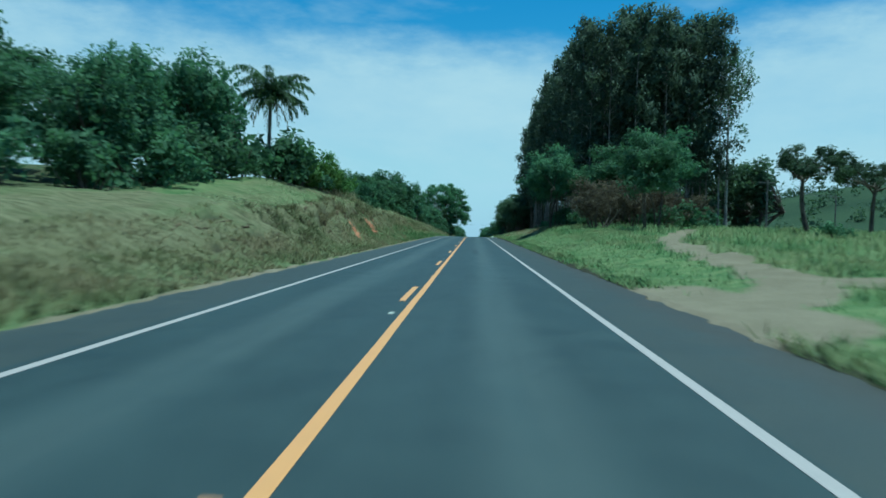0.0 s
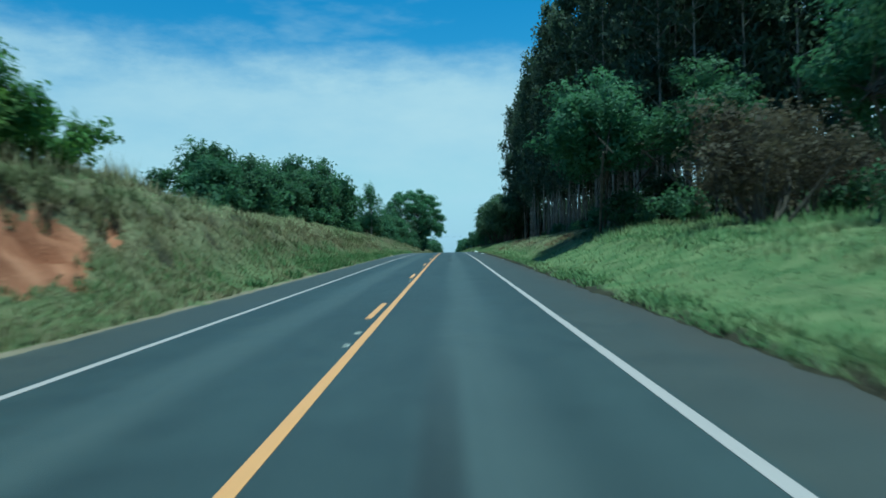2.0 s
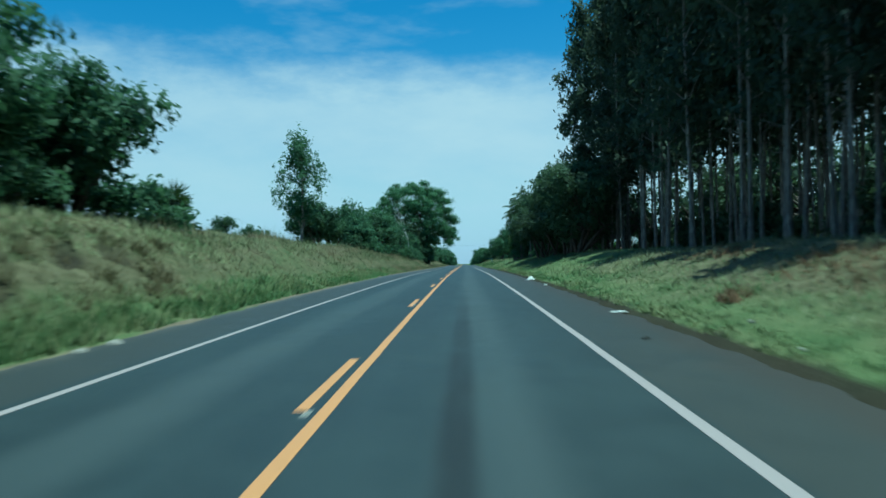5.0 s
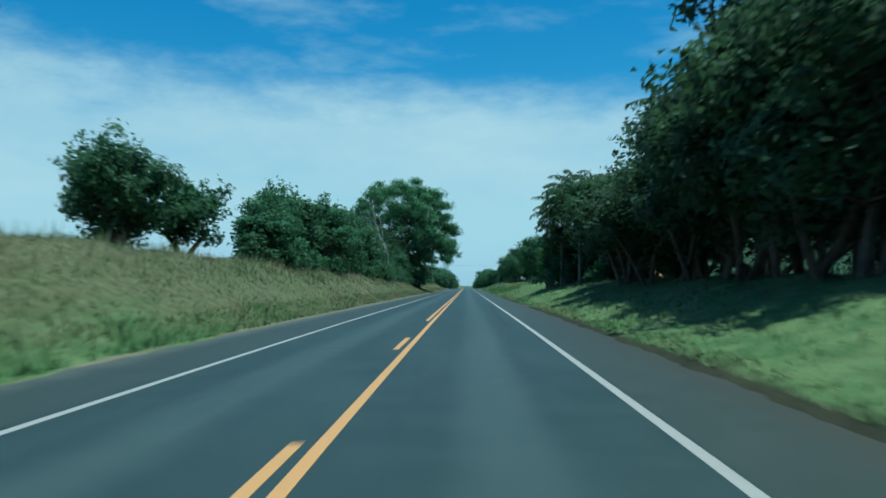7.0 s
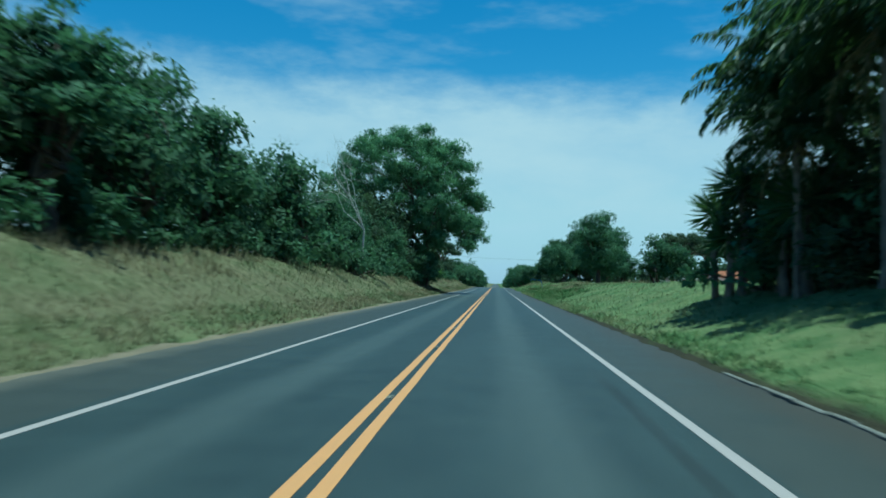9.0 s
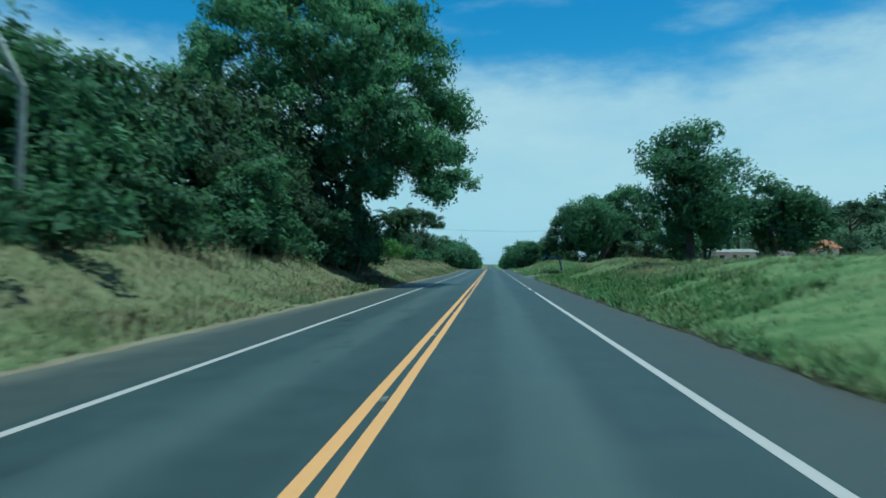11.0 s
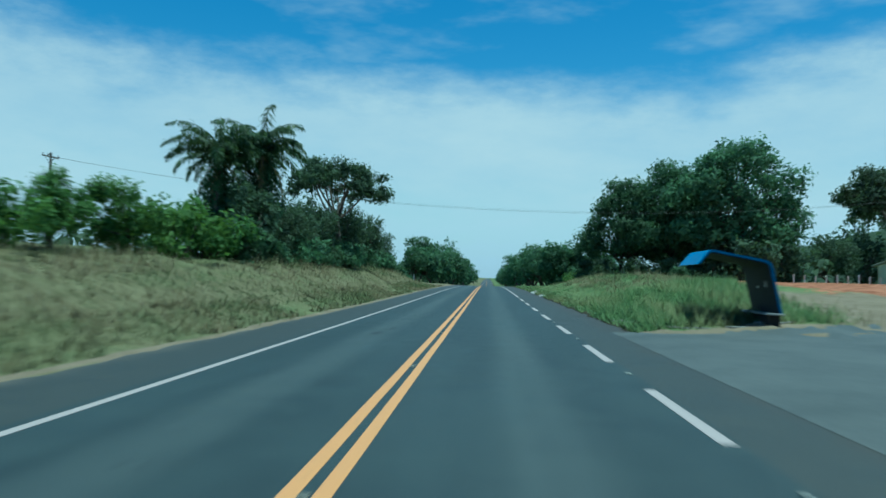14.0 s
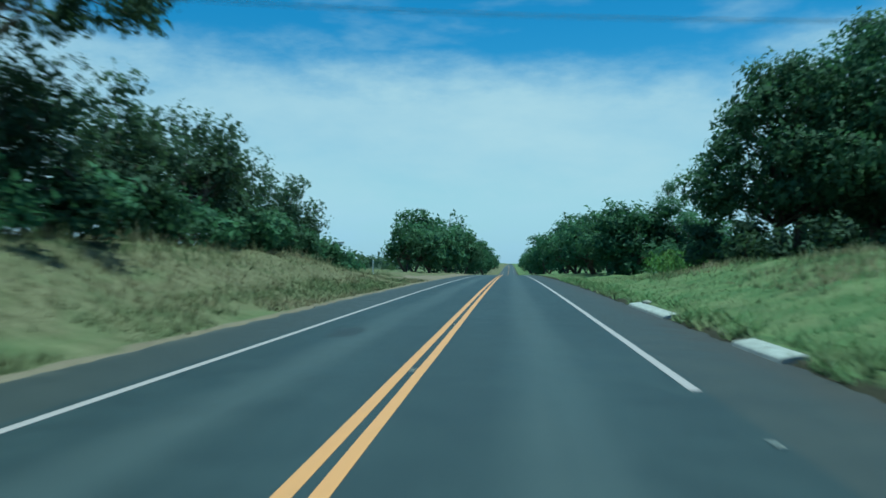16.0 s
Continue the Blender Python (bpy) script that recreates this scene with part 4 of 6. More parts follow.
for i in range(15):
    a, e = i * 2.4, (0.35, 0.75, 1.15)[i % 3]
    reach = (5.6, 4.8, 5.4)[i % 3]
    g = forks[i % 3]
    end = g + reach * np.array([math.cos(a) * math.cos(e), math.sin(a) * math.cos(e), math.sin(e)])
    L.bend(rng, g, end, 0.15, 0.06, 0.12, 7, 7)
    boughs.append(end)
for i in range(nb):
    g = boughs[int(np.argmin([np.linalg.norm(c[i] - o) for o in boughs]))]
    L.bend(rng, g, c[i], 0.06, 0.012, 0.14, 5, 4)
L.made("trunk", BARK, hero)
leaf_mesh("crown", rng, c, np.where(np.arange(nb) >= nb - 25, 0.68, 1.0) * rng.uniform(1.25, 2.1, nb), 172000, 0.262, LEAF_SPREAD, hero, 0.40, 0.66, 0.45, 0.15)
hero.location = (-9.0, 320.5, gz(-9.0, 320.5))
hero.rotation_euler = (0, 0, 0.0)

for x, y, h in ((-11.5, 319, 4.2), (-12.5, 323, 4.6), (-11.8, 327, 4.6), (-12.6, 332, 4.8), (-12.0, 337, 4.6), (-14.5, 328, 5.5)):
    tree_mid.plant(x, y, h)
for x, y, h in ((-12.5, 307, 5.5), (-11.6, 312.5, 5.2), (-12.8, 317, 6.0), (-14.5, 322, 6.5)):
    tree_dark.plant(x, y, h)
for x, y, h in ((-10.6, 314, 4.0), (-10.3, 317.5, 4.3), (-10.4, 321, 4.4), (-10.3, 324.5, 4.3), (-10.5, 328, 4.2), (-10.8, 331.2, 4.0)):
    tree_dark.plant(x, y, h, wide=1.1)
for x, y, h in ((-14.2, 313, 10.5), (-15.2, 319, 11.5), (-14.0, 325, 10.0), (-17.5, 309, 11), (-13.2, 317.5, 9.5)):
    tree_dark.plant(x, y, h)
# dark leaf tone carries the full shade below the great crown
for x, y, h in ((-8.8, 316.2, 3.9), (-8.7, 319.2, 4.2), (-8.8, 322.2, 4.3), (-8.7, 325.0, 4.2), (-8.9, 327.4, 3.7)):
    tree_dark.plant(x, y, h, wide=1.05)
tree_wood.plant(-8.1, 318.6, 4.9)
tree_wood.plant(-9.4, 314.8, 4.4)
tree_wood.plant(-12.2, 309.0, 6.4)
tree_wood.plant(-11.2, 305.5, 5.2)
for x, y, h in ((-8.8, 319, 2.6), (-8.4, 322, 2.4), (-9.8, 316, 2.3), (-10.2, 320, 2.2), (-10.4, 325, 2.2), (-10.8, 330, 2.0), (-10.6, 310, 2.2)):
    bush.plant(x, y, h)
for x, y, h in ((-12.8, 343, 4.2), (-13.4, 348, 3.8), (-13.6, 368, 2.6), (-13.2, 372, 3.2)):
    tree_bright.plant(x, y, h)
for x, y, h in ((-13.4, 353, 2.2), (-14, 357, 2.0), (-13.4, 361, 2.2), (-13.8, 365, 2.4), (-12.8, 376, 2.6), (-13, 380, 2.8), (-16, 355, 2.6), (-17, 362, 2.6)):
    bush_bright.plant(x, y, h)
for x, y, h in ((-13.2, 66.0, 2.7), (-12.8, 68.4, 2.8), (-12.4, 73.4, 2.2), (-12.6, 76.0, 1.6), (-13.4, 62.5, 2.7)):
    bush_bright.plant(x, y, h)
palms.plant(-12.6, 388.0, 8.7)
palms.plant(-14.6, 386.0, 8.0)
tree_wood.plant(-12.7, 388.3, 6.8, wide=0.55)
tree_wood.plant(-14.5, 386.4, 6.4, wide=0.55)
# dark kind planted to put this row's shade into its leaf colour
for x, y, h in ((-12.4, 384.5, 4.6), (-13.4, 388.5, 5.2), (-12.6, 393, 4.4), (-13.2, 398, 4.8), (-12.6, 403, 4.8), (-13.6, 408, 5.6), (-12.6, 414, 5.8), (-13.4, 420, 6.2), (-12.6, 426, 6.2),
                (-13.4, 432, 5.8), (-12.8, 438, 5.4), (-13.2, 444.5, 5.0), (-16, 400, 6), (-16.5, 415, 6.6), (-17, 428, 6.4)):
    tree_dark.plant(x, y, h)
umbrella.plant(-12.4, 411, 10.0)
for x, y, h in ((-12, 388.5, 1.8), (-11.8, 398, 1.8), (-11.6, 408, 2.0), (-11.6, 420, 2.0), (-11.4, 431, 2.0), (-11.6, 441, 2.2), (-12, 449, 2.4)):
    bush.plant(x, y, h)

# ---- right side: field, eucalyptus stand, palms, bus stop, groves ----
for i in range(34):
    y = 101 + i * 3.3
    for j, x0 in enumerate((16.2, 19.2, 22.6, 26.0, 29.4, 33.0)):
        if y > 196 and j > 3:
            continue
        x, yy = x0 + rs.uniform(-0.9, 0.9), y + rs.uniform(-1.0, 1.0)
        if i > 8:
            x -= 0.9
        first = i < 2 or (j == 0 and i % 4 != 1)
        (euc_front if first else euc_back).plant(x, yy, rs.uniform(23.5, 28.5) + (2 if i < 9 else 0))
for i in range(20):
    bush_dark.plant(20.0 + rs.uniform(-1.2, 3), 104 + i * 5.0, rs.uniform(1.6, 3.4))
for i in range(12):
    bush_dark.plant(33 + rs.uniform(0, 6), 117 + i * 7.6, rs.uniform(2.6, 4.6), wide=1.1)
for i in range(7):
    tree_screen.plant(44 + rs.uniform(-2, 4), 138 + i * 12.0, rs.uniform(12, 16))
for x, y, h in ((42, 112, 12), (44, 122, 13), (46, 131, 13)):
    tree_screen.plant(x, y, h)
for x, y, h in ((24, 107, 3.6), (28, 110, 4.2), (31, 116, 4.0), (26, 118, 3.2), (33, 108, 4.4)):
    bush_dark.plant(x, y, h)
for x, y, h in ((30, 222, 12), (37, 228, 13), (44, 225, 13), (28, 236, 11), (48, 238, 13), (31, 203, 10)):
    tree_screen.plant(x, y, h)
for x, y, h in ((36, 208, 15), (40, 217, 15), (33, 214, 13)):
    tree_screen.plant(x, y, h)
euc_light.plant(34.5, 102.8, 24.0)
euc_light.plant(24.0, 506.0, 13.0)
tree_raised.plant(10.3, 95.0, 9.4, wide=1.15)
tree_raised.plant(11.8, 98.8, 9.6, wide=1.1)
tree_raised.plant(16.8, 70.0, 9.4, wide=0.95)
tree_raised.plant(20.5, 80.0, 10.2)
tree_raised.plant(17.0, 93.5, 9.0)
for x, y, h in ((13.6, 78, 5.8), (16.0, 83, 5.6), (19.0, 86, 6.0), (22, 90, 5.6), (25, 94, 5.2), (29, 97, 4.8)):
    bush_dry.plant(x, y, h)
for x, y, h in ((12.6, 97, 2.2), (14.0, 88, 2.0), (12.8, 106, 1.6), (22, 88, 2.8), (26, 92, 3.0), (13.2, 118, 1.2), (13.4, 133, 1.3), (29, 96, 3)):
    bush.plant(x, y, h)
for x, y, h in ((20, 99, 3.6), (24, 100, 4.0), (28, 101, 4.2), (32, 103, 4.0), (16.5, 101, 3.4)):
    bush_dark.plant(x, y, h)
for x, y, h in ((36.5, 82, 9.6), (48, 92, 9.5)):
    umbrella.plant(x, y, h)
for x, y, h in ((46, 75, 3), (50, 70, 3.4), (40, 66, 2.0), (30, 62, 1.6), (56, 80, 4)):
    bush.plant(x, y, h)

for x, y, h in ((14.5, 203, 10.5), (13.5, 209, 10), (14.0, 215, 9.2), (14.2, 222, 8.8), (14.4, 229, 8.6), (15.0, 235, 9), (17.5, 207, 11.5), (17.5, 225, 10.5), (15.8, 238, 10.5), (19, 243, 11), (17, 249, 10), (22.5, 238, 11), (22, 252, 10)):
    tree_dark.plant(x, y, h)
palms.plant(12.2, 243.4, 10.6)
palms.plant(10.8, 244.4, 8.9)
palms.plant(13.0, 236.0, 9.6)
palms.plant(11.7, 239.2, 9.9)
palms.plant(12.7, 233.6, 9.2)
tree_dark.plant(12.3, 242.6, 4.8)
tree_dark.plant(13.7, 239.6, 4.6)
bush_dark.plant(11.2, 241.4, 2.0)
bush_dark.plant(12.9, 238.6, 1.6)
palms.plant(14.8, 212.5, 10.8)
palms.plant(10.4, 242.0, 6.6)
for x, y, h in ((10.9, 246.2, 4.8), (12.2, 248.0, 4.6)):
    tree_dark.plant(x, y, h)
for x, y, h in ((11.8, 189, 9.0), (12.2, 195, 9.4), (12.0, 201, 8.8), (13.2, 226, 7.0)):
    tree_shade.plant(x, y, h)
tree_over = kind(broadleaf, (47, 50), 9.2, r=3.9, nblob=54, leaves=9600, size=0.36, mat=LEAF_DARK, low=0.36, stems=2, girth=0.7,
                 label="dark-leaved tree whose crown shades the verge", group="dark trees by the palms")
for x, y, h in ((12.1, 192.4, 8.8), (11.7, 198, 7.6), (11.2, 204, 6.0), (10.9, 209, 6.0), (10.8, 214.5, 6.6), (12.4, 220.5, 7.0)):
    tree_over.plant(x, y, h, wide=1.2)
for x, y, h in ((13.8, 241, 3.0), (11.4, 245, 2.8), (13, 229, 2.4), (13.2, 222, 1.8), (13, 212, 1.8)):
    bush.plant(x, y, h)
for x, y, h in ((17, 262, 4.2), (20, 268, 4.6), (24, 274, 5), (28, 266, 5)):
    tree_bright.plant(x, y, h)

near_tree = broadleaf(35, 10.4, 4.0, 50, 24000, 0.24, LEAF, "dense dark green tree on a short trunk by the verge", low=0.14, top=0.3)
near_tree.location = (14.75, 321, gz(14.75, 321))
tree_light.plant(11.7, 346.8, 7.8, wide=0.98)
tree_mid.plant(17.0, 334, 5.0)
tree_mid.plant(21.0, 340, 5.5)
tree_mid.plant(25.6, 335, 7.4)
tree_mid.plant(29.0, 338, 7.6)
for x, y, h, w in ((19.2, 444, 14.3, 0.96), (24.0, 442, 16.4, 0.85), (30.5, 436, 18.2, 1.04), (29, 452, 15, 0.9)):
    big_round.plant(x, y, h, wide=w)
for x, y, h in ((16.0, 440, 3.2), (19, 437.5, 3.0), (22.5, 435, 3.2), (26.5, 432.5, 4.6), (30, 428, 4.8), (34, 430, 5.0), (14.8, 445, 3.4)):
    bush_dark.plant(x, y, h)
for x, y, h in ((11.8, 470, 7.4), (13.5, 478, 8), (16.5, 473, 7.6), (11.4, 487, 8), (20, 468, 7), (14.5, 496, 8.5), (11, 505, 8.5)):
    tree_mid.plant(x, y, h, wide=1.25)
for x, y, h in ((56, 448, 18), (62, 458, 18), (68, 470, 19), (76, 464, 18), (84, 476, 19), (92, 468, 18)):
    umbrella.plant(x, y, h)
for x, y, h in ((44, 440, 7), (50, 446, 8), (58, 436, 7), (66, 446, 8), (76, 450, 8), (40, 448, 8), (86, 455, 9)):
    tree_dark.plant(x, y, h)
for x, y, h in ((23, 430, 2.0), (17, 452, 2.4), (15, 462, 2.6), (45, 424, 2), (62, 418, 2.4)):
    bush.plant(x, y, h)

# ---- beyond the crest ----
tree_far = kind(broadleaf, (111, 112, 113), 9.0, r=3.8, nblob=34, leaves=2400, size=0.6, mat=LEAF, low=0.08, stems=2,
                label="distant rounded green tree beside the road", group="distant trees")
for x, y, h in ((-12, 520, 9.6), (-15.5, 516, 8.8), (-16, 532, 11.5), (-11, 540, 12), (-11, 562, 12), (-10.5, 590, 11), (-10.5, 625, 12), (-11, 660, 12),
                (11, 530, 9.5), (12, 556, 10), (11, 585, 11), (11, 620, 12), (12, 655, 12), (18, 540, 10), (20, 575, 11)):
    tree_far.plant(x, y, h)
for k in range(9):
    tree_far.plant(-11 - rs.uniform(0, 5), 700 + k * 42, rs.uniform(11, 14))
    tree_far.plant(11 + rs.uniform(0, 5), 690 + k * 42, rs.uniform(11, 14))

# far woods, too far to tell one tree from the next
rng = np.random.default_rng(99)
nw = 900
wx = np.concatenate([rng.uniform(-420, -28, nw // 2), rng.uniform(60, 520, nw // 2)])
wy = np.concatenate([rng.uniform(470, 1500, nw // 2), rng.uniform(520, 1500, nw // 2)])
wz = ground_z(wx, wy) + 4.0
tagged(leaf_mesh("far_woods", rng, np.stack([wx, wy, wz], 1), rng.uniform(4, 7.5, nw), 40000, 2.6, LEAF_DARK, None, 0.6, 0.9, spray=1),
       "distant green woodland on low hills", "woodland", kind="stuff")

# ======== grass ========


def blades(name, rng, x, y, h, lean, width, mat, label):
    n = len(x)
    z = ground_z(x, y) - 0.02
    a = rng.uniform(0, 2 * np.pi, n)
    side = np.stack([np.cos(a), np.sin(a), 0 * a], 1) * (width * rng.uniform(0.6, 1.3, n))[:, None]
    b = rng.uniform(0, 2 * np.pi, n)
    tip = np.stack([np.cos(b) * lean * h, np.sin(b) * lean * h, h], 1) * rng.uniform(0.7, 1.2, (n, 1))
    p = np.stack([x, y, z], 1)
    v = np.stack([p - side, p + side, p + tip], 1).reshape(-1, 3)
    ob = mesh_from(name, v, np.arange(3 * n).reshape(-1, 3), mat, smooth_shade=True)
    soft = unit(np.array([0, 0, 1.0]) + rng.normal(0, 0.28, (n, 3)))
    ob.data.normals_split_custom_set_from_vertices(np.repeat(soft, 3, 0).astype(np.float32))
    return tagged(ob, label, "grass", kind="stuff")


def grass_material(name, a, b, c, d):
    m, N = material(name)
    rnd = N.add("ShaderNodeNewGeometry").outputs["Random Per Island"]
    pos = N.add("ShaderNodeNewGeometry").outputs["Position"]
    f = N.ramp(N.math("ADD", N.math("MULTIPLY", N.noise(N.scaled(pos, 0.55, 0.07, 0.55), 1.0, 4), 0.7), N.math("MULTIPLY", N.noise(pos, 0.9, 3), 0.3)), 0.40, 0.60)
    col = N.mix(f, N.mix(rnd, a, b), N.mix(rnd, c, d))
    finish(N, col, 0.7, spec=0.2, translucent=col)
    return m


GRASS = grass_material("green_grass", (0.098, 0.176, 0.068), (0.185, 0.275, 0.122), (0.175, 0.208, 0.094), (0.300, 0.310, 0.168))
STRAW = grass_material("straw_grass", (0.088, 0.116, 0.054), (0.165, 0.188, 0.094), (0.170, 0.146, 0.086), (0.285, 0.244, 0.158))

rng = np.random.default_rng(17)


def scatter(n, x0, x1, y0, y1, power=1.0):
    u = rng.random(n) ** power
    return x0 + (x1 - x0) * u, rng.uniform(y0, y1, n)


def keep(x, y, tags, clear=0.5):
    return (tags["dirt"] < clear + 0.45 * rng.random(len(x)) ** 3) & (tags["soil"] < 0.4) & ((tags["litter"] < 0.6) | (x > 0) | (y > 150))


def sow(name, n, x0, x1, y0, y1, h0, h1, mat, label, lean=0.5, width=0.022, power=1.0, patch=0.0, off=0.25):
    x, y = scatter(n, x0, x1, y0, y1, power)
    ok = keep(x, y, ground_tags(x, y))
    ok &= np.where(x < 0, -x > edge_left(y) + off, x > ROAD_R + off - 0.1)
    ok &= ~((x > 0) & (x < 6.12) & (((y > 405.3) & (y < 408.7)) | ((y > 414.3) & (y < 421.5))))
    if patch:
        ok &= vnoise(x * 0.22, y * 0.22 * (1 if x0 > 8 or x0 < 0 else 3), 50) + 0.5 * vnoise(x * 0.9, y * 0.9, 51) > patch
    x, y = x[ok], y[ok]
    h = rng.uniform(h0, h1, len(x)) * (0.75 + 0.4 * vnoise(x * 0.5, y * 0.5, 52))
    return blades(name, rng, x, y, h, lean, width, mat, label)


CUT_GRASS = grass_material("cut_face_grass", (0.118, 0.134, 0.062), (0.205, 0.212, 0.106), (0.174, 0.148, 0.084), (0.295, 0.246, 0.156))
CAP_GRASS = grass_material("bank_top_grass", (0.190, 0.262, 0.120), (0.310, 0.380, 0.190), (0.285, 0.300, 0.158), (0.420, 0.420, 0.255))
sow("cut_face_grass", 24000, -6.0, -9.4, -4, 88, 0.10, 0.30, CUT_GRASS, "thin brownish grass on the face of the cut", patch=-0.45)
sow("bank_top_grass", 12000, -8.7, -12.5, 34, 92, 0.06, 0.18, CAP_GRASS, "pale green grass along the top of the cut")
sow("bank_top_grass", 20000, -8.4, -13, 84, 152, 0.15, 0.42, CAP_GRASS, "pale green grass along the top of the cut")
sow("cut_foot_grass", 15000, -5.3, -8.4, 54, 128, 0.12, 0.36, CUT_GRASS, "brownish grass low on the cut", 0.6, 0.028)
sow("cut_foot_green", 9000, -5.3, -8.0, 54, 128, 0.12, 0.34, GRASS, "green grass low on the cut", 0.6, 0.026, patch=-0.2)
sow("bank_grass", 98000, -6.7, -15, 66, 460, 0.12, 0.34, STRAW, "dry straw-coloured grass on the cut bank")
sow("bank_grass_tall", 36000, -8.8, -16, 146, 460, 0.4, 0.95, STRAW, "tall seeding grass along the top of the bank", 0.35, 0.02, patch=-0.1)
sow("near_bank_grass", 19000, -5.2, -7.6, -4, 74, 0.12, 0.36, CUT_GRASS, "dry straw grass at the foot of the bank", 0.5, 0.026, patch=-0.9, off=0.15)
sow("foot_grass", 46000, -5.3, -7.6, 195, 460, 0.12, 0.36, STRAW, "dry straw grass at the foot of the bank", 0.5, 0.024, patch=-0.5, off=0.15)
sow("ditch_grass", 34000, -5.1, -7.3, 58, 215, 0.15, 0.45, GRASS, "green grass at the foot of the bank", patch=-0.6, off=0.08)
PALE_GRASS = grass_material("pale_grass", (0.165, 0.208, 0.100), (0.275, 0.322, 0.165), (0.270, 0.256, 0.152), (0.410, 0.392, 0.250))
DEAD_GRASS = grass_material("dead_weeds", (0.120, 0.080, 0.048), (0.200, 0.140, 0.086), (0.150, 0.085, 0.050), (0.270, 0.175, 0.110))
GRASS_DEEP = grass_material("deep_green_grass", (0.050, 0.105, 0.036), (0.100, 0.175, 0.064), (0.075, 0.120, 0.045), (0.140, 0.190, 0.080))
for count, y0, y1 in ((8500, 73, 122), (3200, 122, 148), (1300, 148, 172)):
    sow("ditch_grass_rank", count, -5.3, -6.6, y0, y1, 0.22, 0.55, GRASS_DEEP, "rank dark green grass in the ditch below the cut", 0.5, 0.03, patch=-0.55, off=0.12)
sow("reed_grass", 900, -10.8, -12.0, 70, 88, 0.5, 1.2, STRAW, "tall seeding grass clump on the bank", 0.25, 0.03, patch=0.0)
for y0, y1, count, h0, h1, off in ((-4, 86, 9000, 0.14, 0.40, 0.10), (86, 260, 14000, 0.07, 0.24, 0.30), (260, 460, 20000, 0.14, 0.42, 0.10)):
    sow("rim_grass", count, 5.55, 6.5, y0, y1, h0, h1, GRASS, "ragged grass over the edge of the paving", 0.9, 0.026, patch=-0.3, off=off)
for y0, y1, x1, count in ((-4, 98, 15, 23700), (98, 165, 8.2, 5600), (165, 460, 15, 68700)):
    sow("verge_grass", count, 5.7, x1, y0, y1, 0.08, 0.25, GRASS, "green roadside grass", off=0.25)
sow("verge_grass_pale", 12500, 7.2, 14, 97, 167, 0.08, 0.30, PALE_GRASS, "pale dry grass on the mound below the tall trees", 0.6, 0.026)
sow("verge_grass_mixed", 3600, 7.6, 14, 97, 167, 0.10, 0.30, GRASS, "green tufts among the dry grass of the mound", 0.6, 0.026, patch=0.05)
for x0, x1, y0, y1, count in ((7.2, 7.8, 136.9, 138.0, 150), (8.6, 10.6, 133.6, 138.4, 420), (8.4, 10.4, 101.2, 105.4, 420), (8.0, 9.2, 118, 120.5, 160), (9.6, 11, 144, 149, 260)):
    sow("dead_weeds", count, x0, x1, y0, y1, 0.12, 0.42, DEAD_GRASS, "reddish brown dead weeds in the verge grass", 0.7, 0.03)
sow("island_grass", 12000, 6.2, 14, 367, 386, 0.35, 0.8, GRASS, "tall green grass round the bus shelter", 0.5, 0.022)
sow("verge_grass_tall", 20000, 9.5, 16, 2, 100, 0.2, 0.5, GRASS, "tall green grass beside the track", 0.4, 0.022, patch=0.0)
sow("field_grass", 28000, 15, 55, 10, 100, 0.3, 0.9, GRASS, "tall grass in the field", 0.35, 0.04)
sow("verge_grass_wild", 34000, 8.5, 16, 290, 440, 0.22, 0.55, STRAW, "wild dry grass beyond the verge", 0.4, 0.022, patch=-0.05)

sow("verge_grass_rough", 16000, 5.7, 9.6, 286, 345, 0.2, 0.5, GRASS_DEEP, "rough dark green grass on the verge", 0.6, 0.028, patch=-0.4, off=0.05)

# ---- tufts on the cut bank ----
TUFT = grass_material("dark_tuft", (0.078, 0.090, 0.042), (0.150, 0.150, 0.076), (0.105, 0.090, 0.048), (0.200, 0.168, 0.098))
rng = np.random.default_rng(23)
nt = 560
ty = rng.uniform(34, 146, nt)
to = rng.uniform(1.5, 4.3, nt)
hang = rng.random(nt) < 0.4
to = np.where(hang, lip_line(-8.6 + 0 * ty, ty) - 0.1, to)
ok = vnoise(ty * 0.5, to * 0.8, 90) > -0.15
ty, to = np.repeat(ty[ok], 34), np.repeat(to[ok], 34)
tx = -(edge_left(ty) + to) + rng.normal(0, 0.13, len(ty))
ty = ty + rng.normal(0, 0.2, len(ty))
free = scar(tx, ty) < 0.3
# matted sod and roots hang over the top of each bare scar
sy, sx = [], []
for cy, cx, ry0, rx0 in SCARS:
    n0 = int(520 * ry0)
    u = rng.uniform(-1.15, 1.15, n0)
    ox = cx - rx0 * 1.2 * np.sqrt(np.clip(1.2 - u ** 2 * 0.8, 0.1, 1.2)) + rng.normal(0, 0.10, n0)
    sx.append(ox)
    sy.append(cy + u * ry0 - 1.4 * (ox - cx))
sx, sy = np.concatenate(sx), np.concatenate(sy)
tx, ty, free = np.concatenate([tx, sx]), np.concatenate([ty, sy]), np.concatenate([free, np.ones(len(sx), bool)])
blades("bank_tufts", rng, tx[free], ty[free], rng.uniform(0.14, 0.42, free.sum()), 0.9, 0.03, TUFT, "dark brownish tufts and roots on the cut bank")

# ---- ledges of slipped sod along the cut; dark earth that also carries overhang shade ----
m, N = material("bank_earth_and_shade")
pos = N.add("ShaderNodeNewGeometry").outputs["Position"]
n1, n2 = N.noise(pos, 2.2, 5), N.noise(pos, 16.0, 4)
